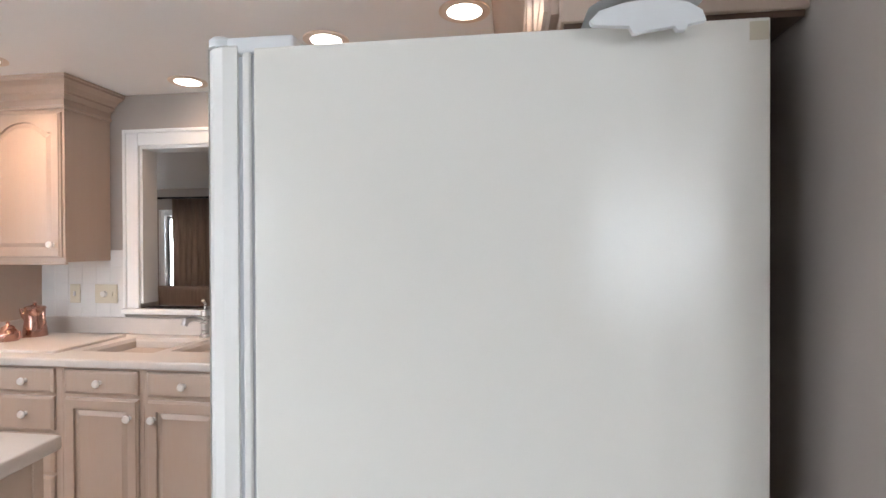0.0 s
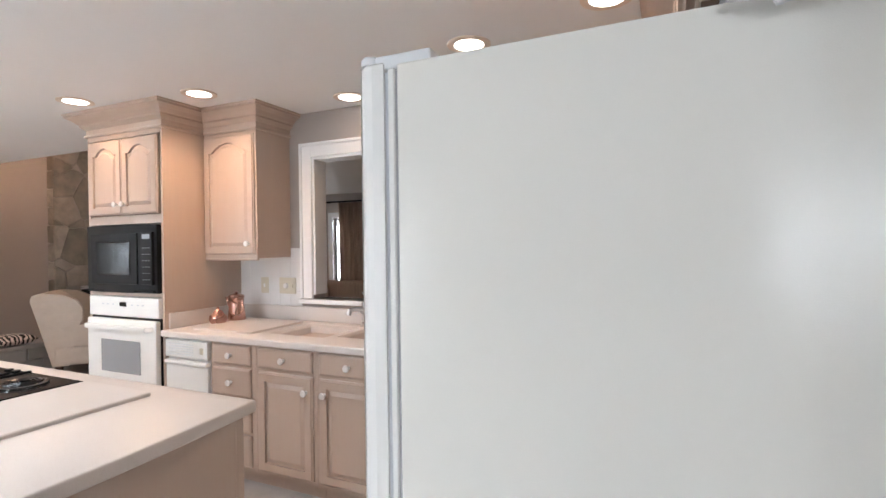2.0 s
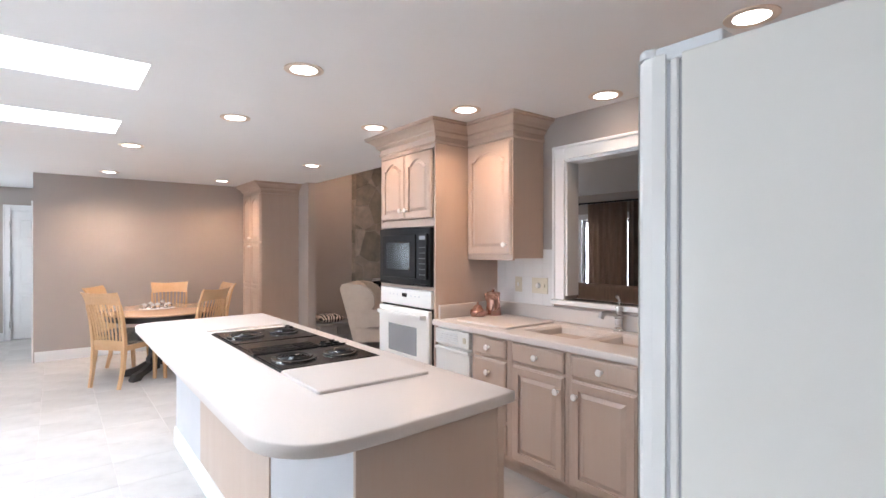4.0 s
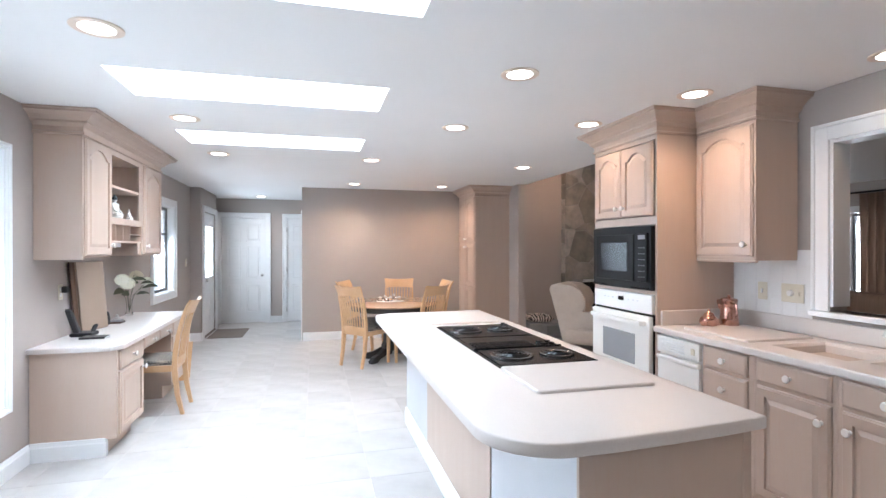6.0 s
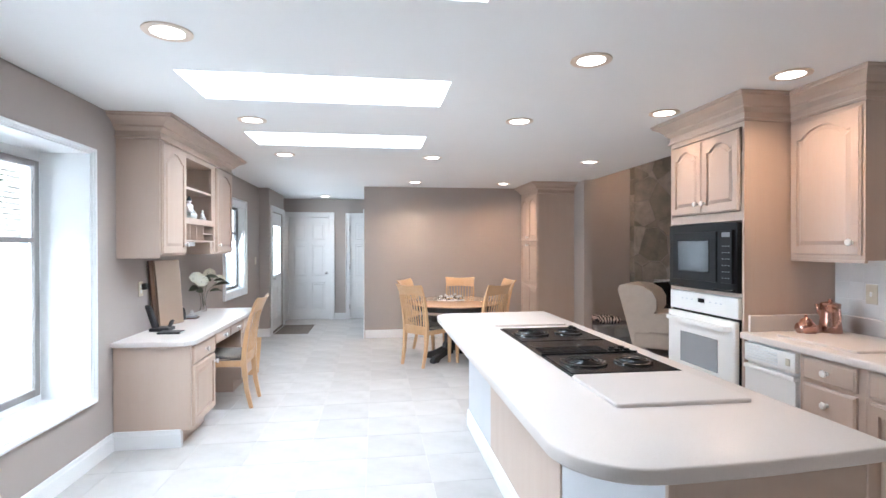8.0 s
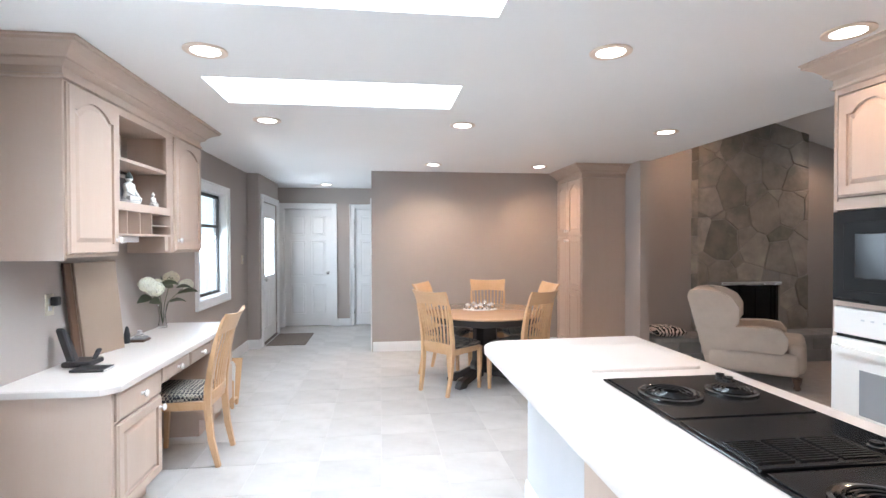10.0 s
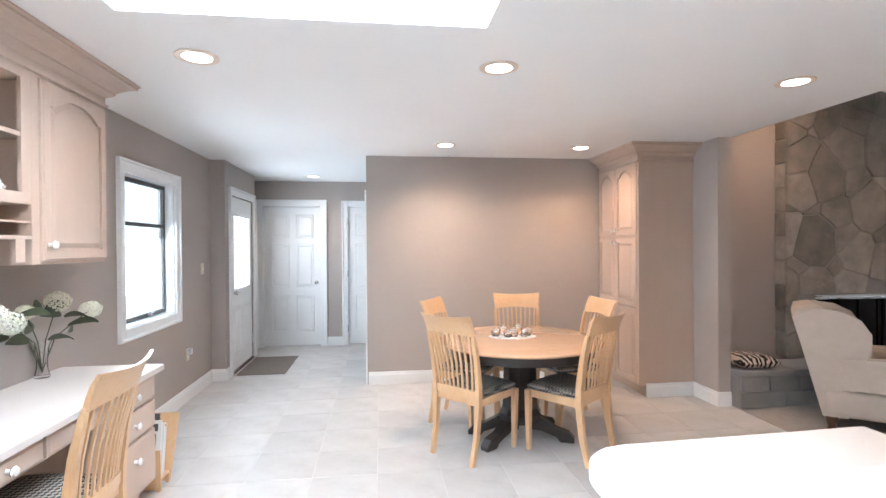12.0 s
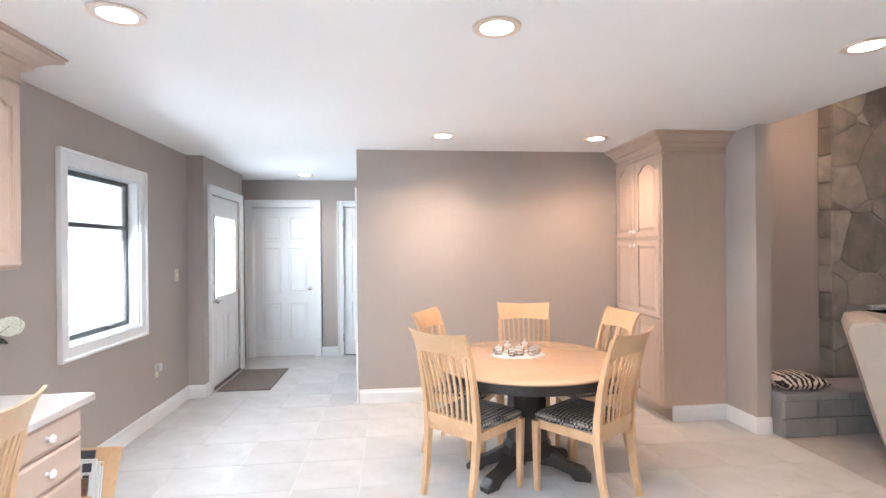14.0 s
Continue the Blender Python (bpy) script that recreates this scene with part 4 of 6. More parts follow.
def cutting_board(x0, x1, y0, y1, z, label):
    bm = bmesh.new()
    ring = []
    r = 0.018
    for cx, cy, a0 in ((x1 - r, y1 - r, 0), (x0 + r, y1 - r, 90), (x0 + r, y0 + r, 180), (x1 - r, y0 + r, 270)):
        for k in range(5):
            a = radians(a0 + k * 22.5)
            ring.append((cx + r * math.cos(a), cy + r * math.sin(a)))
    slab(bm, ring, z, z + 0.014, 0.004)
    return solo("cutting_board", bm, M_COUNTER, label, "cutting board", group="cutting boards")


cutting_board(2.84, 3.33, 3.15, 3.66, 0.916, "speckled off-white board lying over the sink worktop")

# backsplash tiles, switches
spl = solo("wall_tiling", boxes((XR - 0.006, XR - 0.001, 3.245, 3.834, 1.018, 1.44)), M_SGROUT, "white tiled splashback over the worktop", "splashback", "structure")
me = None
for r in range(4):
    for c in range(6):
        y, z = 3.247 + c * 0.0985, 1.0205 + r * 0.105
        if me is None:
            bm = bmesh.new()
            box(bm, -0.007, 0, 0.0008, 0.0977, 0.0008, 0.1042, bevel=0.001)
            t = part("tile", bm, M_SPLASH, spl)
            me = t.data
        else:
            t = new("tile", me)
            t.parent = spl
        t.location = (XR - 0.0005, y, z)


def wall_plate(name, label, x, y, z, wy, hz, out, kind):
    s = thing(name, label, "switch" if kind != "outlet" else "outlet", (x, y, z - hz / 2))
    a, b = sorted((x, x + out * 0.006))
    part("plate", boxes((a, b, y - wy / 2, y + wy / 2, z - hz / 2, z + hz / 2), bevel=0.002), M_ALMOND, s)
    a, b = sorted((x + out * 0.004, x + out * 0.014))
    if kind == "dimmer":
        part("dial", lathe(bmesh.new(), [(0.020, 0), (0.018, 0.016), (0, 0.018)], at(x + out * 0.006, y + 0.01, z, TOW if out < 0 else TOE), 16), M_KNOB, s, smooth=True)
        part("toggle", boxes((a, b, y - wy / 2 + 0.026, y - wy / 2 + 0.034, z - 0.014, z + 0.014), bevel=0.001), M_ALMOND, s)
    elif kind == "outlet":
        for dz in (-0.02, 0.02):
            part("socket", boxes((a, (a + b) / 2 if out > 0 else b, y - 0.016, y + 0.016, z + dz - 0.014, z + dz + 0.014), bevel=0.003), M_TRIM, s)
    else:
        part("toggle", boxes((a, b, y - 0.005, y + 0.005, z - 0.014, z + 0.014), bevel=0.001), M_TRIM, s)
    return s


wall_plate("light_switch", "almond light switch plate on the white tiles", XR - 0.012, 3.586, 1.165, 0.072, 0.118, -1, "switch")
wall_plate("dimmer_switch", "almond double plate with a white dimmer dial", XR - 0.012, 3.367, 1.165, 0.155, 0.118, -1, "dimmer")
wall_plate("light_switch", "white switch plate by the entry corner", XW, 9.11, 1.237, 0.08, 0.115, 1, "switch")
wall_plate("power_outlet", "white power outlet low on the greige wall", XW, 8.687, 0.44, 0.072, 0.118, 1, "outlet")
wall_plate("power_outlet", "white power outlet over the desk", XW, 5.25, 1.12, 0.072, 0.118, 1, "outlet")
plug = thing("night_light", "small white plug-in light in the outlet", "night light", (XW + 0.012, 8.68, 0.46))
part("light_body", boxes((XW + 0.016, XW + 0.05, 8.655, 8.70, 0.44, 0.50), bevel=0.008, seg=2), M_PLASTIC, plug)
solo("plug_adapter", boxes((XW + 0.016, XW + 0.055, 5.23, 5.27, 1.115, 1.165), bevel=0.006), M_BLKPLASTIC, "black plug adapter in the desk outlet", "adapter")

# ---- island ----
isl = thing("island", "long kitchen island with pickled oak and white panels", "island", (1.54, 3.55, 0))
IX0, IX1, IY0, IY1 = 1.22, 1.835, 2.165, 4.97
part("island_body", boxes((IX0 + 0.012, IX1 - 0.02, IY0 + 0.012, IY1, 0.10, 0.872)), M_CAB, isl)
part("end_panel", boxes((IX0 + 0.012, IX1, IY0, IY0 + 0.012, 0.0, 0.872), bevel=0.002), M_CAB, isl)
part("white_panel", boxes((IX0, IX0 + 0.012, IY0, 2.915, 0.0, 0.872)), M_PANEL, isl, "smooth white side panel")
part("oak_panel", boxes((IX0 - 0.004, IX0 + 0.012, 2.925, 4.180, 0.0, 0.872), bevel=0.002), M_CAB, isl)
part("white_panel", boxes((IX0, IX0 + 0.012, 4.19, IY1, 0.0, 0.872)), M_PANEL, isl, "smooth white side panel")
part("corner_post", boxes((IX0 - 0.003, IX0 + 0.016, IY0 - 0.003, IY0 + 0.012, 0.0, 0.872), bevel=0.002), M_CAB, isl)
part("corner_post", boxes((IX1 - 0.03, IX1 + 0.003, IY0 - 0.004, IY0 + 0.02, 0.0, 0.872), bevel=0.002), M_CAB, isl)
bm = bmesh.new()
sweep(bm, [(IX0 - 0.004, 2.93), (IX0 - 0.004, IY1)], BASE, 1)
part("baseboard", bm, M_TRIM, isl)
PI = lambda u, v, w: (IX1 - 0.02 + w, u, v)
for k in range(5):
    a = 2.20 + k * 0.55
    cab_door(isl, PI, a, a + 0.53, 0.125, 0.70, knob_m=at(IX1, a + 0.48, 0.62, TOE))
    drawer_front(isl, PI, a, a + 0.53, 0.72, 0.855, at(IX1, a + 0.265, 0.79, TOE))
part("toe_kick", boxes((IX0 + 0.012, IX1 - 0.09, IY0 + 0.012, IY1, 0.0, 0.10)), M_KICK, isl)
# the top: rounded outer corners and a slightly bowed end
ring = []
for k in range(19):
    a = radians(270 - k * 5.0)
    ring.append((1.165 + 0.225 * math.cos(a), 2.315 + 0.225 * math.sin(a)))
ring = ring[::-1]
ring = [(x, y) for x, y in ring]
end = [(1.22 + 0.0652 * k, 2.0895 + 0.00005 + 0.0485 * (k / 10) ** 1.6) for k in range(1, 11)]
far = [(1.862, 4.99)]
rr = 0.16
fl = [(1.10 + rr * math.cos(radians(a)), 4.80 + rr * math.sin(radians(a))) for a in range(90, 181, 6)]
poly = ring + end + far + [(1.40, 4.972)] + fl
bm = bmesh.new()
rings = []
for d, z in ((0.005, 0.872), (0.001, 0.875), (0, 0.878), (0, 0.909), (0.002, 0.913), (0.006, 0.915)):
    rings.append([bm.verts.new((p[0], p[1], z)) for p in offset_poly(poly, d)])
for a, b in zip(rings, rings[1:]):
    for i in range(len(poly)):
        bm.faces.new((a[i], a[(i + 1) % len(poly)], b[(i + 1) % len(poly)], b[i]))
bm.faces.new(rings[0][::-1])
bm.faces.new(rings[-1])
part("worktop", bm, M_COUNTER, isl, "speckled off-white worktop with rounded corners", smooth=True)
cutting_board(1.262, 1.764, 2.53, 2.925, 0.915, "speckled off-white board beside the cooktop on the island")
cutting_board(1.262, 1.764, 4.235, 4.72, 0.915, "speckled off-white board at the island's far end")

ck = thing("cooktop", "black downdraft electric cooktop with coil burners", "cooktop", (1.515, 3.52, 0.9155))
CX0, CX1, CY0, CY1 = 1.264, 1.768, 2.92 + 0.012, 4.114
part("glass_top", boxes((CX0, CX1, CY0, CY1, 0.9155, 0.924), bevel=0.003), M_BLACK, ck)
for ya, yb in ((CY0 + 0.012, 3.30), (3.66, CY1 - 0.012)):
    part("burner_tray", boxes((CX0 + 0.014, CX1 - 0.014, ya, yb, 0.924, 0.9275), bevel=0.003), M_IRON, ck)
for bx, by, br in ((1.40, 3.12, 0.105), (1.63, 3.10, 0.085), (1.40, 3.88, 0.105), (1.63, 3.88, 0.085)):
    b = part("burner_pan", lathe(bmesh.new(), [(br, 0), (br, 0.008), (br - 0.008, 0.010), (br - 0.015, 0.005), (0.02, 0.002), (0, 0.002)], Matrix.Translation((bx, by, 0.9275)), 28), M_COIL, ck, smooth=True)
    bm = bmesh.new()
    pts = []
    for k in range(84):
        a = k * 0.30
        r = 0.018 + (br - 0.036) * k / 83
        pts.append((bx + r * math.cos(a), by + r * math.sin(a), 0.9395))
    tube(bm, pts, 0.0042, 5)
    part("coil", bm, M_IRON, b, smooth=True)
gr = part("vent_grille", boxes((CX0 + 0.02, CX1 - 0.12, 3.32, 3.64, 0.924, 0.9265), bevel=0.001), M_IRON, ck)
for k in range(11):
    for gx in (CX0 + 0.03, CX0 + 0.145, CX0 + 0.26):
        y = 3.345 + k * 0.0125
        part("grille_bar", boxes((gx, gx + 0.10, y, y + 0.006, 0.924, 0.931), bevel=0.0012), M_IRON, gr)
part("trim_strip", boxes((CX0 + 0.004, CX1 - 0.004, 3.305, 3.315, 0.924, 0.934), bevel=0.002), M_BLACK, ck)
for kx, ky in ((1.675, 3.345), (1.725, 3.345), (1.675, 3.40), (1.725, 3.40), (1.725, 4.02), (1.725, 4.07)):
    part("control_knob", lathe(bmesh.new(), [(0.022, 0), (0.021, 0.005), (0.016, 0.008), (0.0155, 0.016), (0, 0.0175)], Matrix.Translation((kx, ky, 0.924)), 16), M_IRON, ck, smooth=True)

# ---- fridge ----
fr = thing("refrigerator", "white side-by-side fridge with a textured side and black gaps", "refrigerator", (1.64, 0.9, 0))
FX0, FX1 = 1.19, 2.10
part("fridge_body", boxes((FX0, FX1, 0.543, 1.165, 0.03, 1.721), bevel=0.003, seg=2), M_FRIDGE, fr)
part("toe_grille", boxes((FX0 + 0.02, FX1 - 0.02, 0.60, 1.14, 0.0, 0.03)), M_IRON, fr)
part("seam", boxes((FX0 + 0.004, FX1 - 0.004, 1.165, 1.1695, 0.05, 1.712)), M_GREYTRIM, fr, "narrow dark seam")
part("flange", boxes((FX0 + 0.0005, FX1 - 0.0005, 1.1695, 1.181, 0.06, 1.716), bevel=0.002), M_WHITE, fr)
part("gasket", boxes((FX0 + 0.006, FX1 - 0.006, 1.181, 1.188, 0.10, 1.712)), M_PANEL, fr)
for a, b in ((FX0 + 0.001, 1.60), (1.606, FX1 - 0.001)):
    bm = bmesh.new()
    prof = [(a, 1.188), (b, 1.188), (b, 1.222)]
    m = 8
    prof += [(b - 0.012 - (b - a - 0.024) * k / m, 1.236 + 0.012 * math.sin(math.pi * k / m)) for k in range(m + 1)]
    prof += [(a + 0.022, 1.237), (a + 0.011, 1.233), (a + 0.004, 1.224), (a, 1.208)]
    slab(bm, prof, 0.09, 1.728, 0.004)
    d = part("door", bm, M_WHITE, fr, "white rounded fridge door")
    hx = b - 0.05 if a < 1.5 else a + 0.05
    part("handle", tube(bmesh.new(), [(hx, 1.235, 0.75), (hx, 1.285, 0.80), (hx, 1.29, 1.1), (hx, 1.285, 1.40), (hx, 1.235, 1.45)], 0.012, 8, flat=(0.03, 0.02)), M_WHITE, d)
part("hinge_cover", boxes((FX0 + 0.004, FX0 + 0.075, 1.112, 1.205, 1.716, 1.738), bevel=0.004, seg=2), M_PLASTIC, fr)
part("hinge_cover", boxes((FX1 - 0.075, FX1 - 0.004, 1.065, 1.195, 1.712, 1.729), bevel=0.004, seg=2), M_PLASTIC, fr)
part("door_cap", lathe(bmesh.new(), [(0.016, 0), (0.016, 0.010), (0.012, 0.014), (0, 0.015)], Matrix.Translation((FX0 + 0.02, 1.220, 1.728)), 16), M_PLASTIC, fr, smooth=True)
part("corner_cap", boxes((FX0 + 0.002, FX0 + 0.03, 0.55, 0.575, 1.710, 1.7195), bevel=0.003), M_ALMOND, fr)
part("tape", boxes((FX0 - 0.0006, FX0 + 0.001, 0.546, 0.566, 1.695, 1.716)), M_ALMOND, fr, "yellowed tape patch")
# plastic cover lying on top, its lip hanging over the edge
pc = thing("plastic_cover", "white domed plastic cover lying on the fridge", "cover", (1.25, 0.69, 1.7215))
lip = [(0.627, 1.7035), (0.645, 1.7005), (0.648, 1.6945), (0.656, 1.6945), (0.659, 1.6995), (0.692, 1.6955), (0.696, 1.694), (0.702, 1.6935), (0.706, 1.702), (0.745, 1.7055),
       (0.748, 1.710), (0.738, 1.7205), (0.712, 1.7275), (0.690, 1.7295), (0.668, 1.7285), (0.645, 1.724), (0.631, 1.715)]
slab(bm := bmesh.new(), lip, 1.1485, 1.158, 0.002, lambda u, v, w: (w, u, v))
part("cover_lip", bm, M_PLASTIC, pc)
bm = bmesh.new()
rows = []
for i in range(13):
    x = 1.156 + 0.20 * i / 12
    h = 0.0075 + 0.030 * math.sin(math.pi * min(1, 0.12 + i / 13)) ** 0.7
    rows.append([bm.verts.new((x, 0.628 + 0.120 * k / 12, 1.722 + h * max(0.0, math.sin(math.pi * (k + 0.35) / 12.7)) ** 0.55)) for k in range(13)])
for a, b in zip(rows, rows[1:]):
    for k in range(12):
        bm.faces.new((a[k], b[k], b[k + 1], a[k + 1]))
bmesh.ops.solidify(bm, geom=bm.faces[:], thickness=0.003)
part("cover_shell", bm, M_PLASTIC, pc, smooth=True)

PS = lambda u, v, w: (u, 0.77 + w, v)
of = thing("fridge_cabinet", "pickled oak cabinet over the fridge with arched doors", "cabinet", (1.7, 0.62, 1.75))
part("cabinet_body", boxes((1.245, 2.15, YS + 0.002, 0.77, 1.752, 2.30), bevel=0.002), M_CAB, of)
part("underside", boxes((1.25, 2.14, YS + 0.006, 0.765, 1.744, 1.752)), M_WOODDARK, of, "dark unfinished underside")
cab_door(of, PS, 1.26, 1.69, 1.77, 2.23, arched=True, knob_m=at(1.65, 0.79, 1.83, TON))
cab_door(of, PS, 1.70, 2.135, 1.77, 2.23, arched=True, knob_m=at(1.74, 0.79, 1.83, TON))
crown(of, [(1.245, YS + 0.002), (1.245, 0.77), (2.15, 0.77)], 1)
of2 = thing("wall_cabinet", "pickled oak wall cabinet with two arched doors", "cabinet", (2.7, 0.62, 1.37))
part("cabinet_body", boxes((2.152, 3.42, YS + 0.002, 0.77, 1.375, 2.30), bevel=0.002), M_CAB, of2)
cab_door(of2, PS, 2.17, 2.76, 1.40, 2.23, arched=True, knob_m=at(2.71, 0.79, 1.47, TON))
cab_door(of2, PS, 2.77, 3.40, 1.40, 2.23, arched=True, knob_m=at(2.82, 0.79, 1.47, TON))
crown(of2, [(2.152, 0.77), (3.42, 0.77)], 1)

# ---- recessed lamps ----
dl = thing("downlight", "recessed round ceiling downlight, lit, with a peach trim ring", "ceiling light", (0, 0, CEIL), group="recessed ceiling lights")
part("trim_ring", lathe(bmesh.new(), [(0.082, -0.001), (0.104, -0.001), (0.104, -0.006), (0.094, -0.009), (0.082, -0.006)], Matrix(), 32), M_LAMPTRIM, None, smooth=True).parent = dl
part("lamp_lens", lathe(bmesh.new(), [(0.081, -0.0012), (0.081, -0.004), (0.05, -0.010), (0, -0.013)], Matrix(), 28), M_LAMP, None, smooth=True).parent = dl
dl.location = (LAMPS[0][0], LAMPS[0][1], CEIL)
for lx, ly in LAMPS[1:]:
    copy_thing(dl, Matrix.Translation((lx, ly, CEIL)))

# ---- desk and hutch on the west wall ----
XD = -0.875
PD = lambda u, v, w: (XD + w, u, v)
dk = thing("desk", "built-in pickled oak desk with drawers and white top", "desk", (-1.13, 5.8, 0))
part("pedestal", boxes((XW + 0.003, XD, 4.835, 5.350, 0.12, 0.738)), M_CAB, dk)
part("end_panel", boxes((XW + 0.003, XD + 0.004, 4.815, 4.835, 0.12, 0.738), bevel=0.002), M_CAB, dk)
part("pedestal", boxes((XW + 0.003, XD, 6.215, 6.735, 0.12, 0.738)), M_CAB, dk)
part("toe_kick", boxes((XW + 0.003, XD - 0.08, 4.835, 5.350, 0.0, 0.12)), M_CAB, dk)
part("toe_kick", boxes((XW + 0.003, XD - 0.08, 6.215, 6.735, 0.0, 0.12)), M_CAB, dk)
part("apron", boxes((XW + 0.003, XD, 5.350, 6.215, 0.630, 0.738)), M_CAB, dk)
part("back_panel", boxes((XW + 0.002, XW + 0.012, 5.350, 6.215, 0.12, 0.630)), M_CABIN, dk)
drawer_front(dk, PD, 4.848, 5.338, 0.592, 0.728, at(XD + 0.020, 5.09, 0.66, TOE))
cab_door(dk, PD, 4.848, 5.338, 0.135, 0.578, knob_m=at(XD + 0.020, 5.305, 0.515, TOE))
drawer_front(dk, PD, 5.372, 5.770, 0.640, 0.728, at(XD + 0.020, 5.57, 0.684, TOE))
drawer_front(dk, PD, 5.790, 6.195, 0.640, 0.728, at(XD + 0.020, 5.99, 0.684, TOE))
drawer_front(dk, PD, 6.228, 6.722, 0.608, 0.728, at(XD + 0.020, 6.475, 0.668, TOE))
drawer_front(dk, PD, 6.228, 6.722, 0.442, 0.592, at(XD + 0.020, 6.475, 0.517, TOE))
drawer_front(dk, PD, 6.228, 6.722, 0.135, 0.426, at(XD + 0.020, 6.475, 0.33, TOE))
bm = bmesh.new()
slab(bm, [(XW + 0.003, 4.775), (-0.90, 4.775), (-0.838, 4.84), (-0.838, 6.80), (XW + 0.003, 6.80)], 0.740, 0.775, 0.006)
part("desktop", bm, M_COUNTER, dk, "speckled white desktop")
part("baseboard", sweep(bmesh.new(), [(XW + 0.004, 4.815), (XD - 0.075, 4.815), (XD - 0.075, 4.845)], BASE, -1), M_TRIM, dk)

XH = -1.10
PH = lambda u, v, w: (XH + w, u, v)
ht = thing("desk_hutch", "pickled oak hutch with open shelves and pigeonholes", "cabinet", (-1.25, 5.8, 1.36))
part("end_panel", boxes((XW + 0.003, XH, 4.868, 4.890, 1.372, 2.30), bevel=0.002), M_CAB, ht)
part("cupboard", boxes((XW + 0.003, XH, 4.890, 5.360, 1.385, 2.30)), M_CAB, ht)
part("cupboard", boxes((XW + 0.003, XH, 6.100, 6.690, 1.385, 2.30), bevel=0.002), M_CAB, ht)
part("top_rail", boxes((XW + 0.003, XH, 5.360, 6.100, 2.205, 2.30)), M_CAB, ht)
part("back_panel", boxes((XW + 0.003, XW + 0.012, 5.360, 6.100, 1.50, 2.205)), M_CABIN, ht)
for z0, z1, d in ((1.945, 1.966, 0.004), (1.653, 1.705, 0.0), (1.500, 1.515, 0.0)):
    part("shelf", boxes((XW + 0.012, XH - d, 5.360, 6.100, z0, z1), bevel=0.002), M_CAB, ht)
for y in (5.484, 5.646, 5.808):
    part("pigeonhole_divider", boxes((XW + 0.012, XH - 0.003, y - 0.004, y + 0.004, 1.515, 1.653)), M_CAB, ht)
part("stile", boxes((XH - 0.018, XH, 6.040, 6.100, 1.705, 2.205)), M_CAB, ht)
part("stile", boxes((XH - 0.018, XH, 5.360, 5.394, 1.705, 2.205)), M_CAB, ht)
part("letter_shelf", boxes((XW + 0.012, XH - 0.006, 5.812, 6.100, 1.572, 1.580)), M_CAB, ht)
part("stile", boxes((XH - 0.018, XH, 6.00, 6.055, 1.40, 1.50)), M_CAB, ht)
cab_door(ht, PH, 4.882, 5.345, 1.40, 2.235, arched=True, knob_m=at(XH + 0.020, 5.315, 1.475, TOE))
cab_door(ht, PH, 6.150, 6.680, 1.40, 2.235, arched=True, knob_m=at(XH + 0.020, 6.185, 1.475, TOE))
crown(ht, [(XW + 0.003, 4.868), (XH, 4.868), (XH, 6.690), (XW + 0.003, 6.690)], -1)
tl = thing("under_shelf_light", "white slim light fixture under the pigeonholes", "light fixture", (-1.2, 5.6, 1.45))
part("light_housing", boxes((-1.30, -1.14, 5.365, 5.715, 1.462, 1.4995), bevel=0.006, seg=2), M_PLASTIC, tl)

# things in the hutch and on the desk
pf = thing("picture_frame", "small dark framed photograph standing on the shelf", "picture frame", (-1.28, 5.82, 1.7055))
FR = lambda u, v, w: (-1.285 + w + (v - 1.705) * -0.12, u, v)
bm = bmesh.new()
ringframe(bm, (5.73, 5.955, 1.7055, 1.935), (5.747, 5.938, 1.722, 1.918), 0, 0.014, 0.003, FR)
part("frame_moulding", bm, M_BLKPLASTIC, pf)
bm = bmesh.new()
slab(bm, rect(5.747, 5.938, 1.722, 1.918), 0.003, 0.007, 0, FR)
part("print", bm, M_PAPER, pf)
bm = bmesh.new()
slab(bm, rect(5.775, 5.910, 1.745, 1.893), 0.0072, 0.008, 0, FR)
part("dark_print_area", bm, M_INK, pf)


def figurine(x, y, z, h, label):
    bm = bmesh.new()
    k = h / 0.20
    lathe(bm, [(0.055 * k, 0), (0.060 * k, 0.012 * k), (0.052 * k, 0.024 * k), (0, 0.026 * k)], Matrix.Translation((x, y, z)) @ Matrix.Diagonal((1, 1.25, 1, 1)), 20)
    lathe(bm, [(0.050 * k, 0.02 * k), (0.052 * k, 0.035 * k), (0.040 * k, 0.05 * k), (0.034 * k, 0.075 * k), (0.040 * k, 0.105 * k), (0.036 * k, 0.122 * k), (0.014 * k, 0.134 * k),
               (0.012 * k, 0.142 * k), (0, 0.143 * k)], Matrix.Translation((x, y, z)) @ Matrix.Diagonal((0.8, 1, 1, 1)), 20)
    lathe(bm, [(0, 0.136 * k), (0.014 * k, 0.140 * k), (0.021 * k, 0.155 * k), (0.020 * k, 0.170 * k), (0.013 * k, 0.182 * k), (0.008 * k, 0.188 * k), (0.007 * k, 0.196 * k), (0, 0.2 * k)],
          Matrix.Translation((x, y, z)), 16)
    for sy in (-1, 1):
        tube(bm, [(x, y + sy * 0.036 * k, z + 0.115 * k), (x + 0.012 * k, y + sy * 0.050 * k, z + 0.075 * k), (x + 0.045 * k, y + sy * 0.025 * k, z + 0.045 * k)], [0.012 * k, 0.011 * k, 0.009 * k], 8)
        tube(bm, [(x, y + sy * 0.025 * k, z + 0.03 * k), (x + 0.035 * k, y + sy * 0.062 * k, z + 0.032 * k), (x + 0.055 * k, y + sy * 0.005 * k, z + 0.032 * k)], [0.018 * k, 0.017 * k, 0.012 * k], 8)
    return solo("figurine", bm, M_STATUE, label, "figurine", smooth=True)


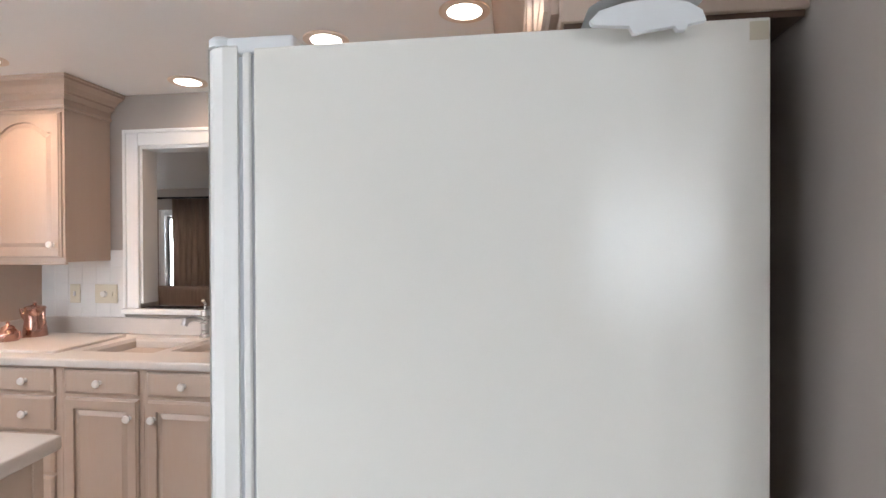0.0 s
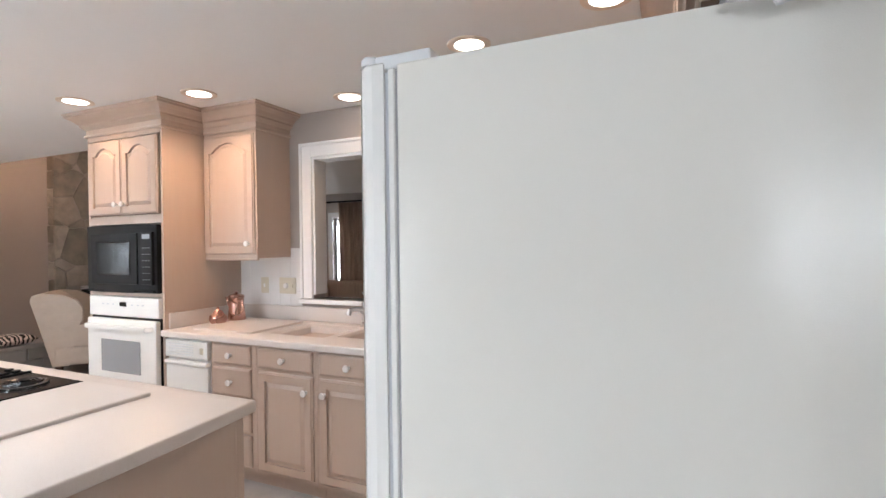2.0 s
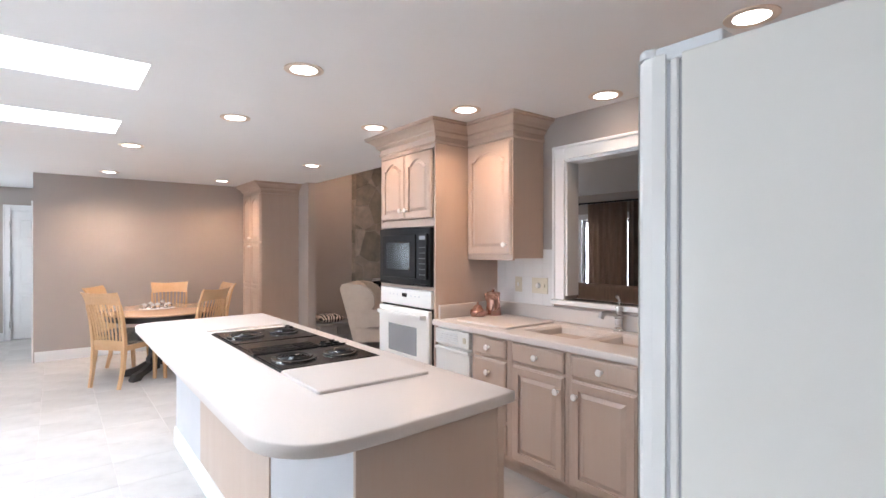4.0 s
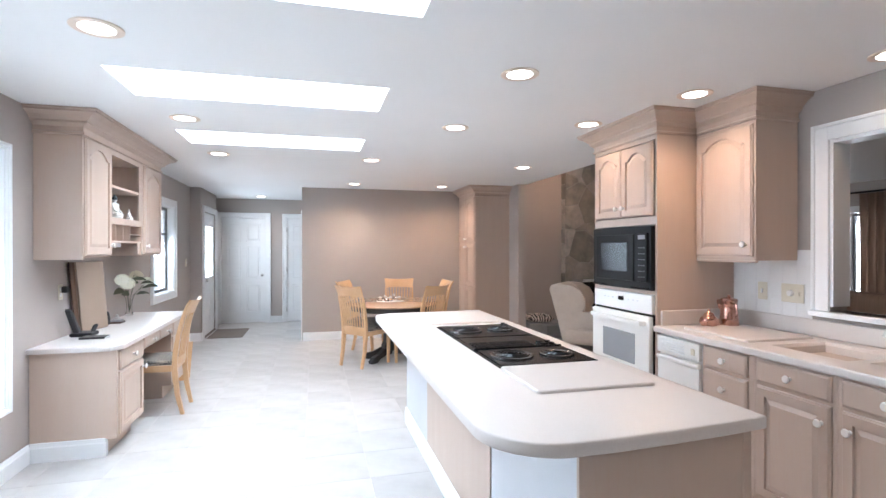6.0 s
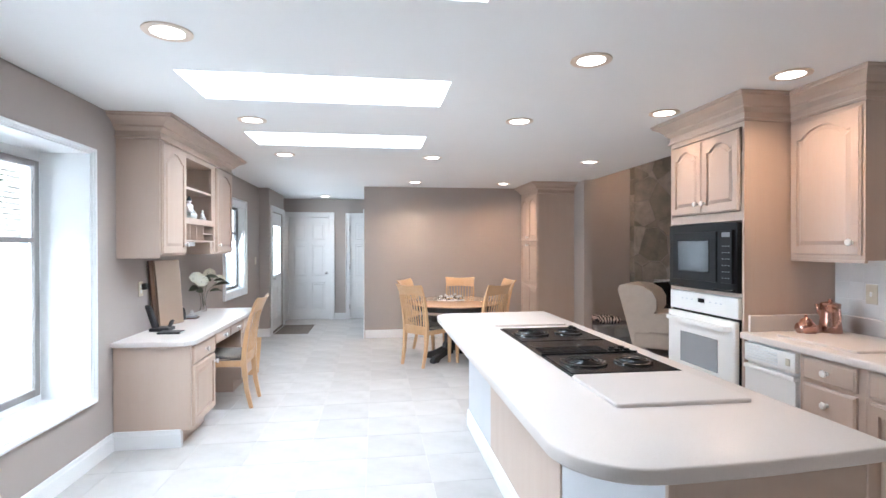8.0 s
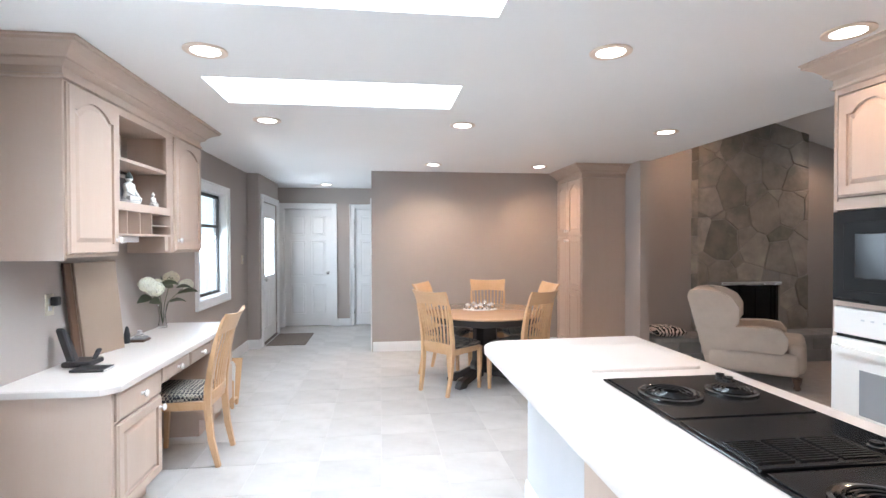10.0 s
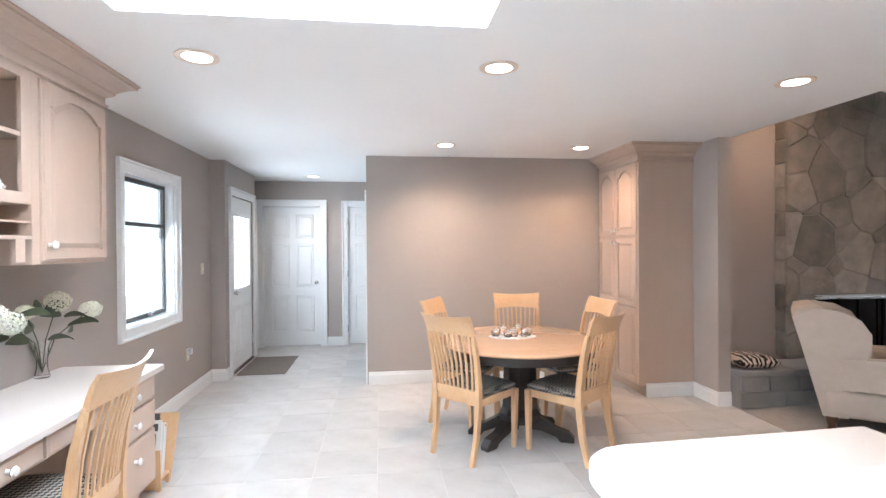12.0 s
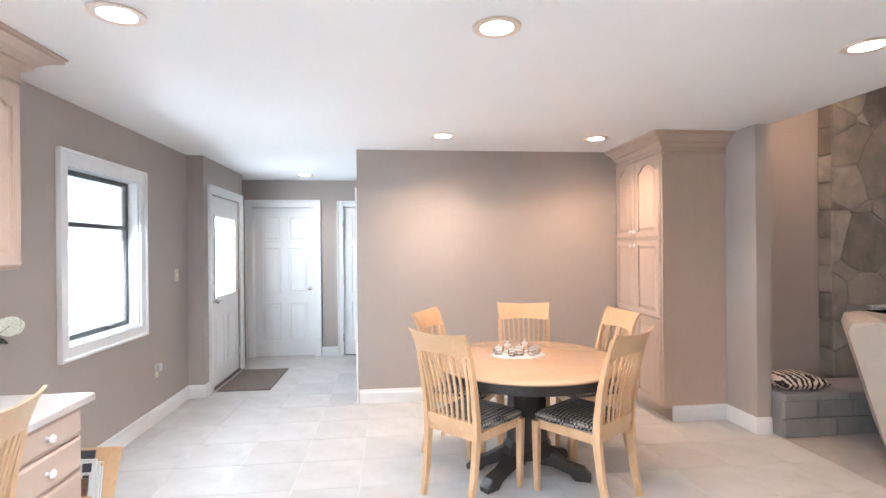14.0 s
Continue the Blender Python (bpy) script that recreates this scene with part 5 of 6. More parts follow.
fg = figurine(-1.17, 5.655, 1.7055, 0.205, "white seated porcelain figurine with dark green hair")
fg.data.materials.append(M_HAIR)
for f in fg.data.polygons:
    if f.center.z > 0.166:
        f.material_index = 1
figurine(-1.16, 5.965, 1.7055, 0.105, "small white seated porcelain figurine on the shelf")
bw = thing("shelf_vase", "small dark round pot beside the figurine", "pot", (-1.34, 5.99, 1.7055))
part("pot_body", lathe(bmesh.new(), [(0.02, 0), (0.03, 0.02), (0.028, 0.05), (0.016, 0.07), (0.02, 0.08), (0.014, 0.08), (0, 0.07)], Matrix.Translation((-1.34, 5.99, 1.7055)), 18), M_WOODDARK, bw, smooth=True)

# tan board leaning on the wall behind the desk
bd = thing("leaning_board", "tall plain tan board leaning against the wall", "board", (-1.31, 5.6, 0.776))
bm = bmesh.new()
lean = lambda u, v, w: (-1.33 + 0.25 * u + 0.968 * w - 0.02 * (v - 0.776), 5.457 + 0.968 * u - 0.25 * w - 0.15 * (v - 0.776), v)
slab(bm, rect(0.0, 0.31, 0.776, 1.345), -0.016, 0, 0.003, lean)
part("board_panel", bm, M_BOARD, bd)
bm = bmesh.new()
slab(bm, rect(-0.05, -0.003, 0.776, 1.345), -0.03, -0.014, 0.003, lean)
part("board_edge", bm, M_WOODDARK, bd)

# cordless phone, tray and magazine
ph = thing("telephone", "black cordless telephone standing in its base", "telephone", (-1.25, 5.30, 0.776))
part("phone_base", boxes((-1.33, -1.18, 5.22, 5.37, 0.7755, 0.805), bevel=0.010, seg=2), M_BLKPLASTIC, ph)
bm = bmesh.new()
slab(bm, [(5.245, 0.80), (5.30, 0.80), (5.295, 0.96), (5.275, 0.985), (5.255, 0.975), (5.248, 0.88)], -1.31, -1.27, 0.008, lambda u, v, w: (w + (v - 0.8) * -0.35, u, v))
part("handset", bm, M_BLKPLASTIC, ph)
bm = bmesh.new()
tube(bm, [(-1.20, 5.30, 0.80), (-1.19, 5.34, 0.85), (-1.21, 5.36, 0.84), (-1.23, 5.37, 0.80)], 0.012, 8)
part("cord", bm, M_BLKPLASTIC, ph, smooth=True)
bk = thing("notebook", "black notebook with a grey edge on the desk", "notebook", (-1.13, 5.25, 0.776))
part("notebook_cover", boxes((-1.22, -1.05, 5.10, 5.215, 0.7755, 0.790), bevel=0.003), M_BLKPLASTIC, bk)
part("pages", boxes((-1.215, -1.048, 5.104, 5.211, 0.779, 0.7865)), M_PAPER, bk)
tr = thing("desk_trinket", "small stacked dark book and glass ornament", "ornament", (-1.25, 5.96, 0.776))
part("stacked_book", boxes((-1.31, -1.21, 5.92, 6.03, 0.7755, 0.792), bevel=0.003), M_WOODDARK, tr)
part("stacked_book", boxes((-1.30, -1.22, 5.93, 6.02, 0.7925, 0.806), bevel=0.003), M_GREYTRIM, tr)
part("ornament_top", lathe(bmesh.new(), [(0.03, 0), (0.034, 0.008), (0.02, 0.02), (0.012, 0.03), (0.016, 0.04), (0, 0.048)], Matrix.Translation((-1.26, 5.975, 0.8065)), 16), M_STEEL, tr, smooth=True)
solo("pencil_cup", lathe(bmesh.new(), [(0.018, 0), (0.020, 0.06), (0.016, 0.075), (0.012, 0.10), (0.004, 0.115), (0, 0.116)], Matrix.Translation((-1.31, 5.905, 0.7755)), 14), M_BLKPLASTIC,
     "small dark bottle on the desk", "bottle", smooth=True)

# vase of hydrangeas
VX, VY, VZ = -1.345, 6.55, 0.7755
va = thing("flower_vase", "clear glass vase of white and cream hydrangeas", "vase", (VX, VY, VZ))
part("vase_glass", lathe(bmesh.new(), [(0.034, 0), (0.036, 0.01), (0.026, 0.05), (0.024, 0.10), (0.034, 0.17), (0.050, 0.205), (0.046, 0.205), (0.030, 0.17), (0.020, 0.10), (0.022, 0.05), (0.030, 0.014), (0, 0.012)],
                         Matrix.Translation((VX, VY, VZ)), 24), M_GLASS, va, smooth=True)
heads = [((0.083, -0.450, 0.385), 0.058, M_PETAL), ((0.115, -0.400, 0.345), 0.060, M_PETAL), ((0.045, 0.06, 0.395), 0.062, M_PETAL2), ((0.065, 0.33, 0.320), 0.055, M_PETAL),
         ((0.05, -0.20, 0.37), 0.040, M_PETAL2)]
rng = random.Random(4)
for (hx, hy, hz), r, mt in heads:
    st = bmesh.new()
    tube(st, [(VX, VY, VZ + 0.03), (VX + hx * 0.25, VY + hy * 0.25, VZ + 0.20), (VX + hx, VY + hy, VZ + hz)], 0.0028, 6)
    s = part("stem", st, M_LEAF, va)
    bm = bmesh.new()
    c = Vector((VX + hx, VY + hy, VZ + hz))
    for k in range(110):
        z = 1 - 2 * (k + 0.5) / 110
        a = k * 2.39996
        d = Vector((math.cos(a) * math.sqrt(1 - z * z), math.sin(a) * math.sqrt(1 - z * z), z * 0.85))
        o = c + d * r * rng.uniform(0.86, 1.04)
        t1 = d.cross(Vector((0.3, 0.2, 1))).normalized()
        t2 = d.cross(t1).normalized()
        w = rng.uniform(0.010, 0.014)
        ang = rng.uniform(0, 1.5)
        for q in range(4):
            th = ang + q * math.pi / 2
            e1 = t1 * math.cos(th) + t2 * math.sin(th)
            e2 = t2 * math.cos(th) - t1 * math.sin(th)
            vs = [bm.verts.new(p) for p in (o, o + e1 * w * 0.6 + e2 * w * 0.45 + d * 0.002, o + e1 * w + d * 0.004, o + e1 * w * 0.6 - e2 * w * 0.45 + d * 0.002)]
            bm.faces.new(vs)
    part("flower_head", bm, mt, va, kind="")
for k in range(12):
    a = k * 2.1
    el = 0.22 + 0.05 * (k % 4)
    ln = 0.12 + 0.03 * (k % 2)
    base = Vector((VX + 0.075 + 0.03 * math.cos(a), VY - 0.12 + 0.24 * math.sin(a * 1.7), VZ + el - 0.005))
    d = Vector((math.cos(a) * 0.55, math.sin(a), 0.12 * math.sin(k))).normalized()
    s_ = d.cross(Vector((0, 0, 1))).normalized()
    s_ = Matrix.Rotation(radians(35 + 35 * (k % 3)) * (1 if k % 2 else -1), 3, d) @ s_
    bm = bmesh.new()
    L, Rr = [], []
    for i in range(7):
        t = i / 6
        w = 0.029 * math.sin(math.pi * min(1, t * 0.93 + 0.05)) ** 0.8
        p = base + d * ln * t + Vector((0, 0, 0.03 * math.sin(t * 2.4) - 0.02 * t))
        L.append(bm.verts.new(p + s_ * w + Vector((0, 0, 0.006))))
        Rr.append(bm.verts.new(p - s_ * w + Vector((0, 0, 0.006))))
    M_ = [bm.verts.new(base + d * ln * i / 6 + Vector((0, 0, 0.03 * math.sin(i / 6 * 2.4) - 0.02 * i / 6))) for i in range(7)]
    for i in range(6):
        bm.faces.new((L[i], L[i + 1], M_[i + 1], M_[i]))
        bm.faces.new((M_[i], M_[i + 1], Rr[i + 1], Rr[i]))
    part("leaf", bm, M_LEAF, va, smooth=True)

# magazine rack at the desk's end
mg = thing("magazine_rack", "wooden magazine rack holding papers beside the desk", "magazine rack", (-1.0, 6.98, 0))
for (u, tilt, top) in ((6.825, -0.02, 0.25), (6.955, 0.42, 0.385)):
    bm = bmesh.new()
    slab(bm, rect(-1.18, -0.875, 0.012, top), 0, 0.014, 0.004, lambda a, b, w, u=u, tilt=tilt: (a, u + w + (b - 0.012) * tilt, b))
    part("side_panel", bm, M_MAPLE, mg)
part("bottom", boxes((-1.17, -0.885, 6.84, 6.985, 0.055, 0.067)), M_MAPLE, mg)
for x in (-1.165, -0.89):
    part("leg", boxes((x - 0.010, x + 0.010, 6.826, 6.846, 0, 0.055)), M_MAPLE, mg)
    part("leg", boxes((x - 0.010, x + 0.010, 6.952, 6.972, 0, 0.055)), M_MAPLE, mg)
part("top_rod", tube(bmesh.new(), [(-1.16, 6.95, 0.36), (-0.885, 6.95, 0.36)], 0.009, 8), M_MAPLE, mg, smooth=True)
M_COVER = material("brown_printed_cover", (0.42, 0.26, 0.16), 0.45, color2=(0.16, 0.09, 0.06), scale=14, amount=0.2)
for mt, h, x0, x1, dy, label in (
        (M_COVER, 0.31, -1.15, -0.93, 0.0, "brown picture magazine leaning in the wooden rack"), (M_PAPER, 0.395, -1.13, -0.905, 0.018, "white printed newspaper with black headings in the rack"),
        (M_PAPER, 0.375, -1.13, -0.895, 0.036, "white printed magazine standing in the rack"), (M_INK, 0.425, -1.12, -0.935, 0.054, "black covered folder standing in the rack"),
        (M_PAPER, 0.36, -1.14, -0.90, 0.072, "white printed magazine standing in the rack")):
    g = thing("magazine", label, "magazine", (-1.0, 6.85 + dy, 0.0675), group="magazines in the rack")
    lean_m = lambda a, b, w, dy=dy: (a, 6.848 + dy + w + (b - 0.06) * 0.18, b)
    bm = bmesh.new()
    slab(bm, rect(x0, x1, 0.0675, h), 0, 0.010, 0.001, lean_m)
    part("cover", bm, mt, g)
    if mt is M_PAPER:
        for a, b, c, e in ((x0 + 0.015, x1 - 0.10, h - 0.045, h - 0.020), (x1 - 0.065, x1 - 0.020, h - 0.060, h - 0.018), (x0 + 0.02, x1 - 0.10, h - 0.075, h - 0.058),
                           (x1 - 0.060, x1 - 0.030, h - 0.110, h - 0.075)):
            part("printed_block", slab(bmesh.new(), rect(a, b, c, e), -0.0012, -0.0003, 0, lean_m), M_INK, g)


# ---- pantry ----
XP = 2.868
PP = lambda u, v, w: (XP - w, u, v)
pn = thing("pantry_cabinet", "tall pickled oak pantry with four panelled doors", "cabinet", (3.15, 8.6, 0))
part("cabinet_body", boxes((XP, 3.428, 8.155, 8.987, 0.105, 2.30), bevel=0.002), M_CAB, pn)
part("toe_kick", boxes((XP + 0.07, 3.428, 8.16, 8.987, 0.0, 0.105)), M_CAB, pn)
for a, b, kk in ((8.175, 8.588, 8.555), (8.596, 8.978, 8.63)):
    cab_door(pn, PP, a, b, 1.545, 2.245, arched=True, knob_m=at(XP - 0.020, kk, 1.60, TOW))
    cab_door(pn, PP, a, b, 0.86, 1.530, knob_m=at(XP - 0.020, kk, 1.475, TOW))
    cab_door(pn, PP, a, b, 0.125, 0.852, knob_m=None)
crown(pn, [(3.428, 8.155), (XP, 8.155), (XP, 8.987)], 1)

# ---- table and chairs ----
TX, TY = 1.48, 7.36
tb = thing("round_table", "round maple dining table with a black pedestal", "table", (TX, TY, 0))
part("tabletop", lathe(bmesh.new(), [(0.582, 0.722), (0.604, 0.728), (0.614, 0.738), (0.610, 0.748), (0.597, 0.752), (0, 0.752)], Matrix.Translation((TX, TY, 0)), 72), M_MAPLETOP, tb, smooth=True)
part("apron", lathe(bmesh.new(), [(0.51, 0.66), (0.555, 0.66), (0.56, 0.722), (0.51, 0.722)], Matrix.Translation((TX, TY, 0)), 64), M_DARKWOOD, tb, smooth=True)
part("column", lathe(bmesh.new(), [(0.155, 0.14), (0.16, 0.20), (0.135, 0.24), (0.125, 0.58), (0.18, 0.64), (0.30, 0.66), (0.30, 0.721), (0, 0.721)], Matrix.Translation((TX, TY, 0)), 10), M_DARKWOOD, tb)
for deg in (35, 160, 215, 338):
    a = radians(deg)
    bm = bmesh.new()
    prof = [(0.05, 0.08), (0.16, 0.075), (0.27, 0.035), (0.30, 0.0), (0.395, 0.0), (0.40, 0.03), (0.36, 0.075), (0.27, 0.10), (0.17, 0.16), (0.05, 0.18)]
    slab(bm, prof, -0.036, 0.036, 0.006, lambda u, v, w, a=a: (TX + u * math.cos(a) - w * math.sin(a), TY + u * math.sin(a) + w * math.cos(a), v))
    part("foot", bm, M_DARKWOOD, tb)


def chair(label):
    c = thing("dining_chair", label, "chair", (0, 0, 0), group="dining chairs round the table")
    L = lambda name, bm, mat, smooth=False: part(name, bm, mat, c, smooth=smooth)
    # the sitter looks along +y
    for sx in (-1, 1):
        bm = bmesh.new()
        tube(bm, [(sx * 0.195, 0.205, 0.0), (sx * 0.205, 0.20, 0.22), (sx * 0.212, 0.195, 0.43)], 0, flat=[(0.026, 0.026), (0.034, 0.034), (0.040, 0.040)])
        L("front_leg", bm, M_MAPLE)
        bm = bmesh.new()
        pts = [(sx * 0.175, -0.255, 0.0), (sx * 0.182, -0.215, 0.18), (sx * 0.188, -0.195, 0.40), (sx * 0.192, -0.200, 0.52), (sx * 0.195, -0.225, 0.70), (sx * 0.198, -0.258, 0.84), (sx * 0.199, -0.266, 0.875)]
        tube(bm, pts, 0, flat=[(0.028, 0.030), (0.030, 0.038), (0.032, 0.044), (0.030, 0.040), (0.028, 0.032), (0.026, 0.024), (0.022, 0.014)])
        L("back_leg", bm, M_MAPLE)
    def crest():
        bm = bmesh.new()
        n, rows = 12, []
        levels = [(0.862, -0.266, 0.203, 0.022), (0.90, -0.277, 0.206, 0.022), (0.95, -0.297, 0.211, 0.020), (0.992, -0.325, 0.219, 0.013)]
        for i in range(n + 1):
            t = -1 + 2 * i / n
            ring = []
            for sgn in (-1, 1):
                for z, y, half, th in (levels if sgn < 0 else levels[::-1]):
                    lift = (0.014 * t * t - 0.004) * (z - 0.862) / 0.13 + 0.012 * (1 - t * t) * (1 if z < 0.87 else 0)
                    ring.append(bm.verts.new((t * half, y - 0.035 * (1 - t * t) + sgn * th / 2, z + lift)))
            rows.append(ring)
        for a, b in zip(rows, rows[1:]):
            for i in range(8):
                bm.faces.new((a[i], a[(i + 1) % 8], b[(i + 1) % 8], b[i]))
        bm.faces.new(rows[0])
        bm.faces.new(rows[-1][::-1])
        return bm

    def curved(z0, z1, y_at, half, bow, th):
        bm = bmesh.new()
        n = 10
        rows = []
        for i in range(n + 1):
            t = -1 + 2 * i / n
            x = t * half
            dz = 0.012 * (1 - t * t)
            yo = -bow * (1 - t * t)
            rows.append([bm.verts.new((x, y_at(z) + yo + o, z + (dz if z == z1 else 0))) for z, o in ((z0, -th / 2), (z1, -th / 2), (z1, th / 2), (z0, th / 2))])
        for a, b in zip(rows, rows[1:]):
            for i in range(4):
                bm.faces.new((a[i], a[(i + 1) % 4], b[(i + 1) % 4], b[i]))
        bm.faces.new(rows[0])
        bm.faces.new(rows[-1][::-1])
        return bm
    back = lambda z: np.interp(z, [0.40, 0.52, 0.70, 0.86, 0.975], [-0.195, -0.200, -0.225, -0.265, -0.305])
    L("crest_rail", crest(), M_MAPLE, True)
    L("lower_rail", curved(0.435, 0.485, back, 0.180, 0.025, 0.022), M_MAPLE, True)
    for k in range(9):
        t = -0.84 + 1.68 * k / 8
        yo = lambda z: -(0.025 + 0.010 * (z - 0.48) / 0.4) * (1 - t * t)
        bm = bmesh.new()
        pts = [(t * (0.172 + 0.030 * (z - 0.48) / 0.4), float(back(z)) + yo(z), z) for z in (0.48, 0.58, 0.68, 0.78, 0.876)]
        tube(bm, pts, 0, flat=(0.014, 0.010))
        L("slat", bm, M_MAPLE)
    for rows in (((-0.19, 0.19, 0.180, 0.204, 0.385, 0.445),), ((-0.17, 0.17, -0.205, -0.185, 0.385, 0.435),)):
        L("seat_rail", boxes(*rows, bevel=0.003), M_MAPLE)
    for sx in (-1, 1):
        bm = bmesh.new()
        slab(bm, [(-0.19, 0.385), (0.19, 0.385), (0.19, 0.445), (-0.19, 0.435)], sx * 0.187, sx * 0.207, 0, lambda u, v, w: (w, u, v))
        L("seat_rail", bm, M_MAPLE)
    bm = bmesh.new()
    out = [(-0.185, -0.185), (0.185, -0.185), (0.222, 0.10), (0.215, 0.205), (0.10, 0.222), (-0.10, 0.222), (-0.215, 0.205), (-0.222, 0.10)]
    rings = []
    for d, z in ((0.004, 0.440), (0, 0.452), (0.004, 0.472), (0.03, 0.486), (0.09, 0.494)):
        rings.append([bm.verts.new((p[0], p[1], z)) for p in offset_poly(out, d)])
    for a, b in zip(rings, rings[1:]):
        for i in range(len(out)):
            bm.faces.new((a[i], a[(i + 1) % len(out)], b[(i + 1) % len(out)], b[i]))
    bm.faces.new(rings[0][::-1])
    bm.faces.new(rings[-1])
    L("seat_cushion", bm, M_PLAID, True)
    return c


c0 = chair("honey maple slat-back chair with plaid seat at the round table")
place = lambda x, y, face: Matrix.Translation((x, y, 0)) @ Matrix.Rotation(radians(face - 90), 4, "Z")
CH = [(1.100, 7.195, 41), (1.758, 7.085, 127), (1.660, 8.005, 260), (1.998, 7.70, 186), (1.14, 7.80, 331)]
c0.matrix_basis = place(*CH[0])
for c in CH[1:]:
    copy_thing(c0, place(*c))
dc = copy_thing(c0, place(-0.905, 5.83, 181))
tagged(dc, "honey maple slat-back chair with plaid seat at the desk")
dc["group"] = "desk chair"

# doily and glass set on the table
LX, LY, LZ = 1.445, 7.44, 0.7525
bm = bmesh.new()
n = 40
ring = [(LX + (0.175 + 0.010 * math.cos(i * math.pi)) * math.cos(2 * math.pi * i / n), LY + (0.125 + 0.010 * math.cos(i * math.pi)) * math.sin(2 * math.pi * i / n)) for i in range(n)]
slab(bm, ring, LZ, LZ + 0.004, 0)
solo("doily", bm, M_LACE, "white scalloped doily on the table", "doily")
for i, (dx, dy, r, h, kind) in enumerate(((-0.13, 0.01, 0.034, 0.05, 0), (-0.06, 0.05, 0.028, 0.06, 1), (0.0, -0.03, 0.036, 0.055, 0), (0.06, 0.05, 0.026, 0.07, 1), (0.12, 0.0, 0.034, 0.05, 0), (-0.05, -0.05, 0.030, 0.045, 0), (0.08, -0.05, 0.028, 0.05, 1))):
    g = thing("glass_jar", "small cut-glass condiment jar" + (" with a tall steel lid" if kind else " with a low steel lid"), "jar", (LX + dx, LY + dy, LZ + 0.004), group="glass jars on the doily")
    m = Matrix.Translation((LX + dx, LY + dy, LZ + 0.0045))
    part("jar_body", lathe(bmesh.new(), [(r * 0.7, 0), (r, h * 0.3), (r, h * 0.7), (r * 0.8, h * 0.82), (r * 0.7, h * 0.82), (r * 0.85, h * 0.6), (r * 0.85, h * 0.3), (r * 0.6, 0.006), (0, 0.006)], m, 14), M_GLASS, g, smooth=True)
    part("lid", lathe(bmesh.new(), [(r * 0.82, h * 0.83), (r * 0.7, h), (r * 0.2, h * 1.1), (r * 0.25, h * 1.25), (0, h * 1.3)], m, 14), M_STEEL, g, smooth=True)

# ---- copper pots on the worktop ----
cp = thing("copper_kettle", "small round copper pot with a lid and handle", "kettle", (3.06, 3.675, 0.916))
m = Matrix.Translation((3.06, 3.675, 0.916))
part("pot_body", lathe(bmesh.new(), [(0.030, 0), (0.050, 0.012), (0.060, 0.035), (0.056, 0.060), (0.036, 0.078), (0.030, 0.084), (0, 0.084)], m, 24), M_COPPER, cp, smooth=True)
part("lid", lathe(bmesh.new(), [(0.034, 0.085), (0.030, 0.093), (0.012, 0.103), (0.007, 0.110), (0.011, 0.120), (0, 0.126)], m, 20), M_COPPER, cp, smooth=True)
part("handle", tube(bmesh.new(), [(3.06, 3.62, 0.972), (3.06, 3.595, 0.985), (3.06, 3.592, 0.950), (3.06, 3.615, 0.935)], 0.005, 8), M_COPPER, cp, smooth=True)
cj = thing("copper_jug", "tall copper jug with a spout, lid and looped handle", "jug", (3.215, 3.665, 0.916))
m = Matrix.Translation((3.215, 3.665, 0.916))
part("jug_body", lathe(bmesh.new(), [(0.058, 0), (0.064, 0.01), (0.058, 0.06), (0.050, 0.13), (0.052, 0.175), (0.056, 0.180), (0, 0.180)], m, 28), M_COPPER, cj, smooth=True)
part("lid", lathe(bmesh.new(), [(0.055, 0.1805), (0.050, 0.190), (0.020, 0.198), (0.008, 0.204), (0.012, 0.214), (0, 0.220)], m, 20), M_COPPER, cj, smooth=True)
part("handle", tube(bmesh.new(), [(3.17, 3.605, 1.085), (3.165, 3.555, 1.080), (3.162, 3.545, 1.03), (3.17, 3.575, 0.975), (3.175, 3.60, 0.965)], 0.0065, 8), M_COPPER, cj, smooth=True)
part("spout", tube(bmesh.new(), [(3.20, 3.70, 1.02), (3.205, 3.735, 1.05), (3.21, 3.755, 1.09)], [0.016, 0.012, 0.009], 10), M_COPPER, cj, smooth=True)

# ---- family room ----
XC0, XC1, YC = 4.36, 5.90, 8.08
OX0, OX1, OZ = 4.69, 5.49, 0.94
solo("chimney_core", boxes((XC0 + 0.03, OX0, YC + 0.024, 8.249, 0.33, 3.45), (OX1, XC1 - 0.03, YC + 0.024, 8.249, 0.33, 3.45), (OX0, OX1, YC + 0.024, 8.249, OZ, 3.45)),
     M_MORTAR, "grey mortar core of the stone chimney", "chimney", "structure")
fb = thing("fireplace", "black firebox with a steel lintel in a stone chimney", "fireplace", (5.09, 8.15, 0.335))
part("firebox", boxes((OX0, OX1, 8.20, 8.245, 0.335, OZ)), M_SOOT, fb)
part("firebox_side", boxes((OX0, OX0 + 0.02, YC + 0.03, 8.20, 0.335, OZ)), M_SOOT, fb)
part("firebox_side", boxes((OX1 - 0.02, OX1, YC + 0.03, 8.20, 0.335, OZ)), M_SOOT, fb)
part("lintel", boxes((OX0 - 0.01, OX1 + 0.01, YC - 0.012, YC + 0.06, OZ - 0.035, OZ + 0.005), bevel=0.003), M_STEEL, fb)
part("fire_screen", boxes((OX0 + 0.02, OX1 - 0.02, YC + 0.05, YC + 0.056, 0.335, OZ - 0.035)), M_IRON, fb)
for k in range(4):
    part("screen_bar", boxes((OX0 + 0.05 + k * 0.22, OX0 + 0.065 + k * 0.22, YC + 0.04, YC + 0.05, 0.34, OZ - 0.04)), M_IRON, fb)
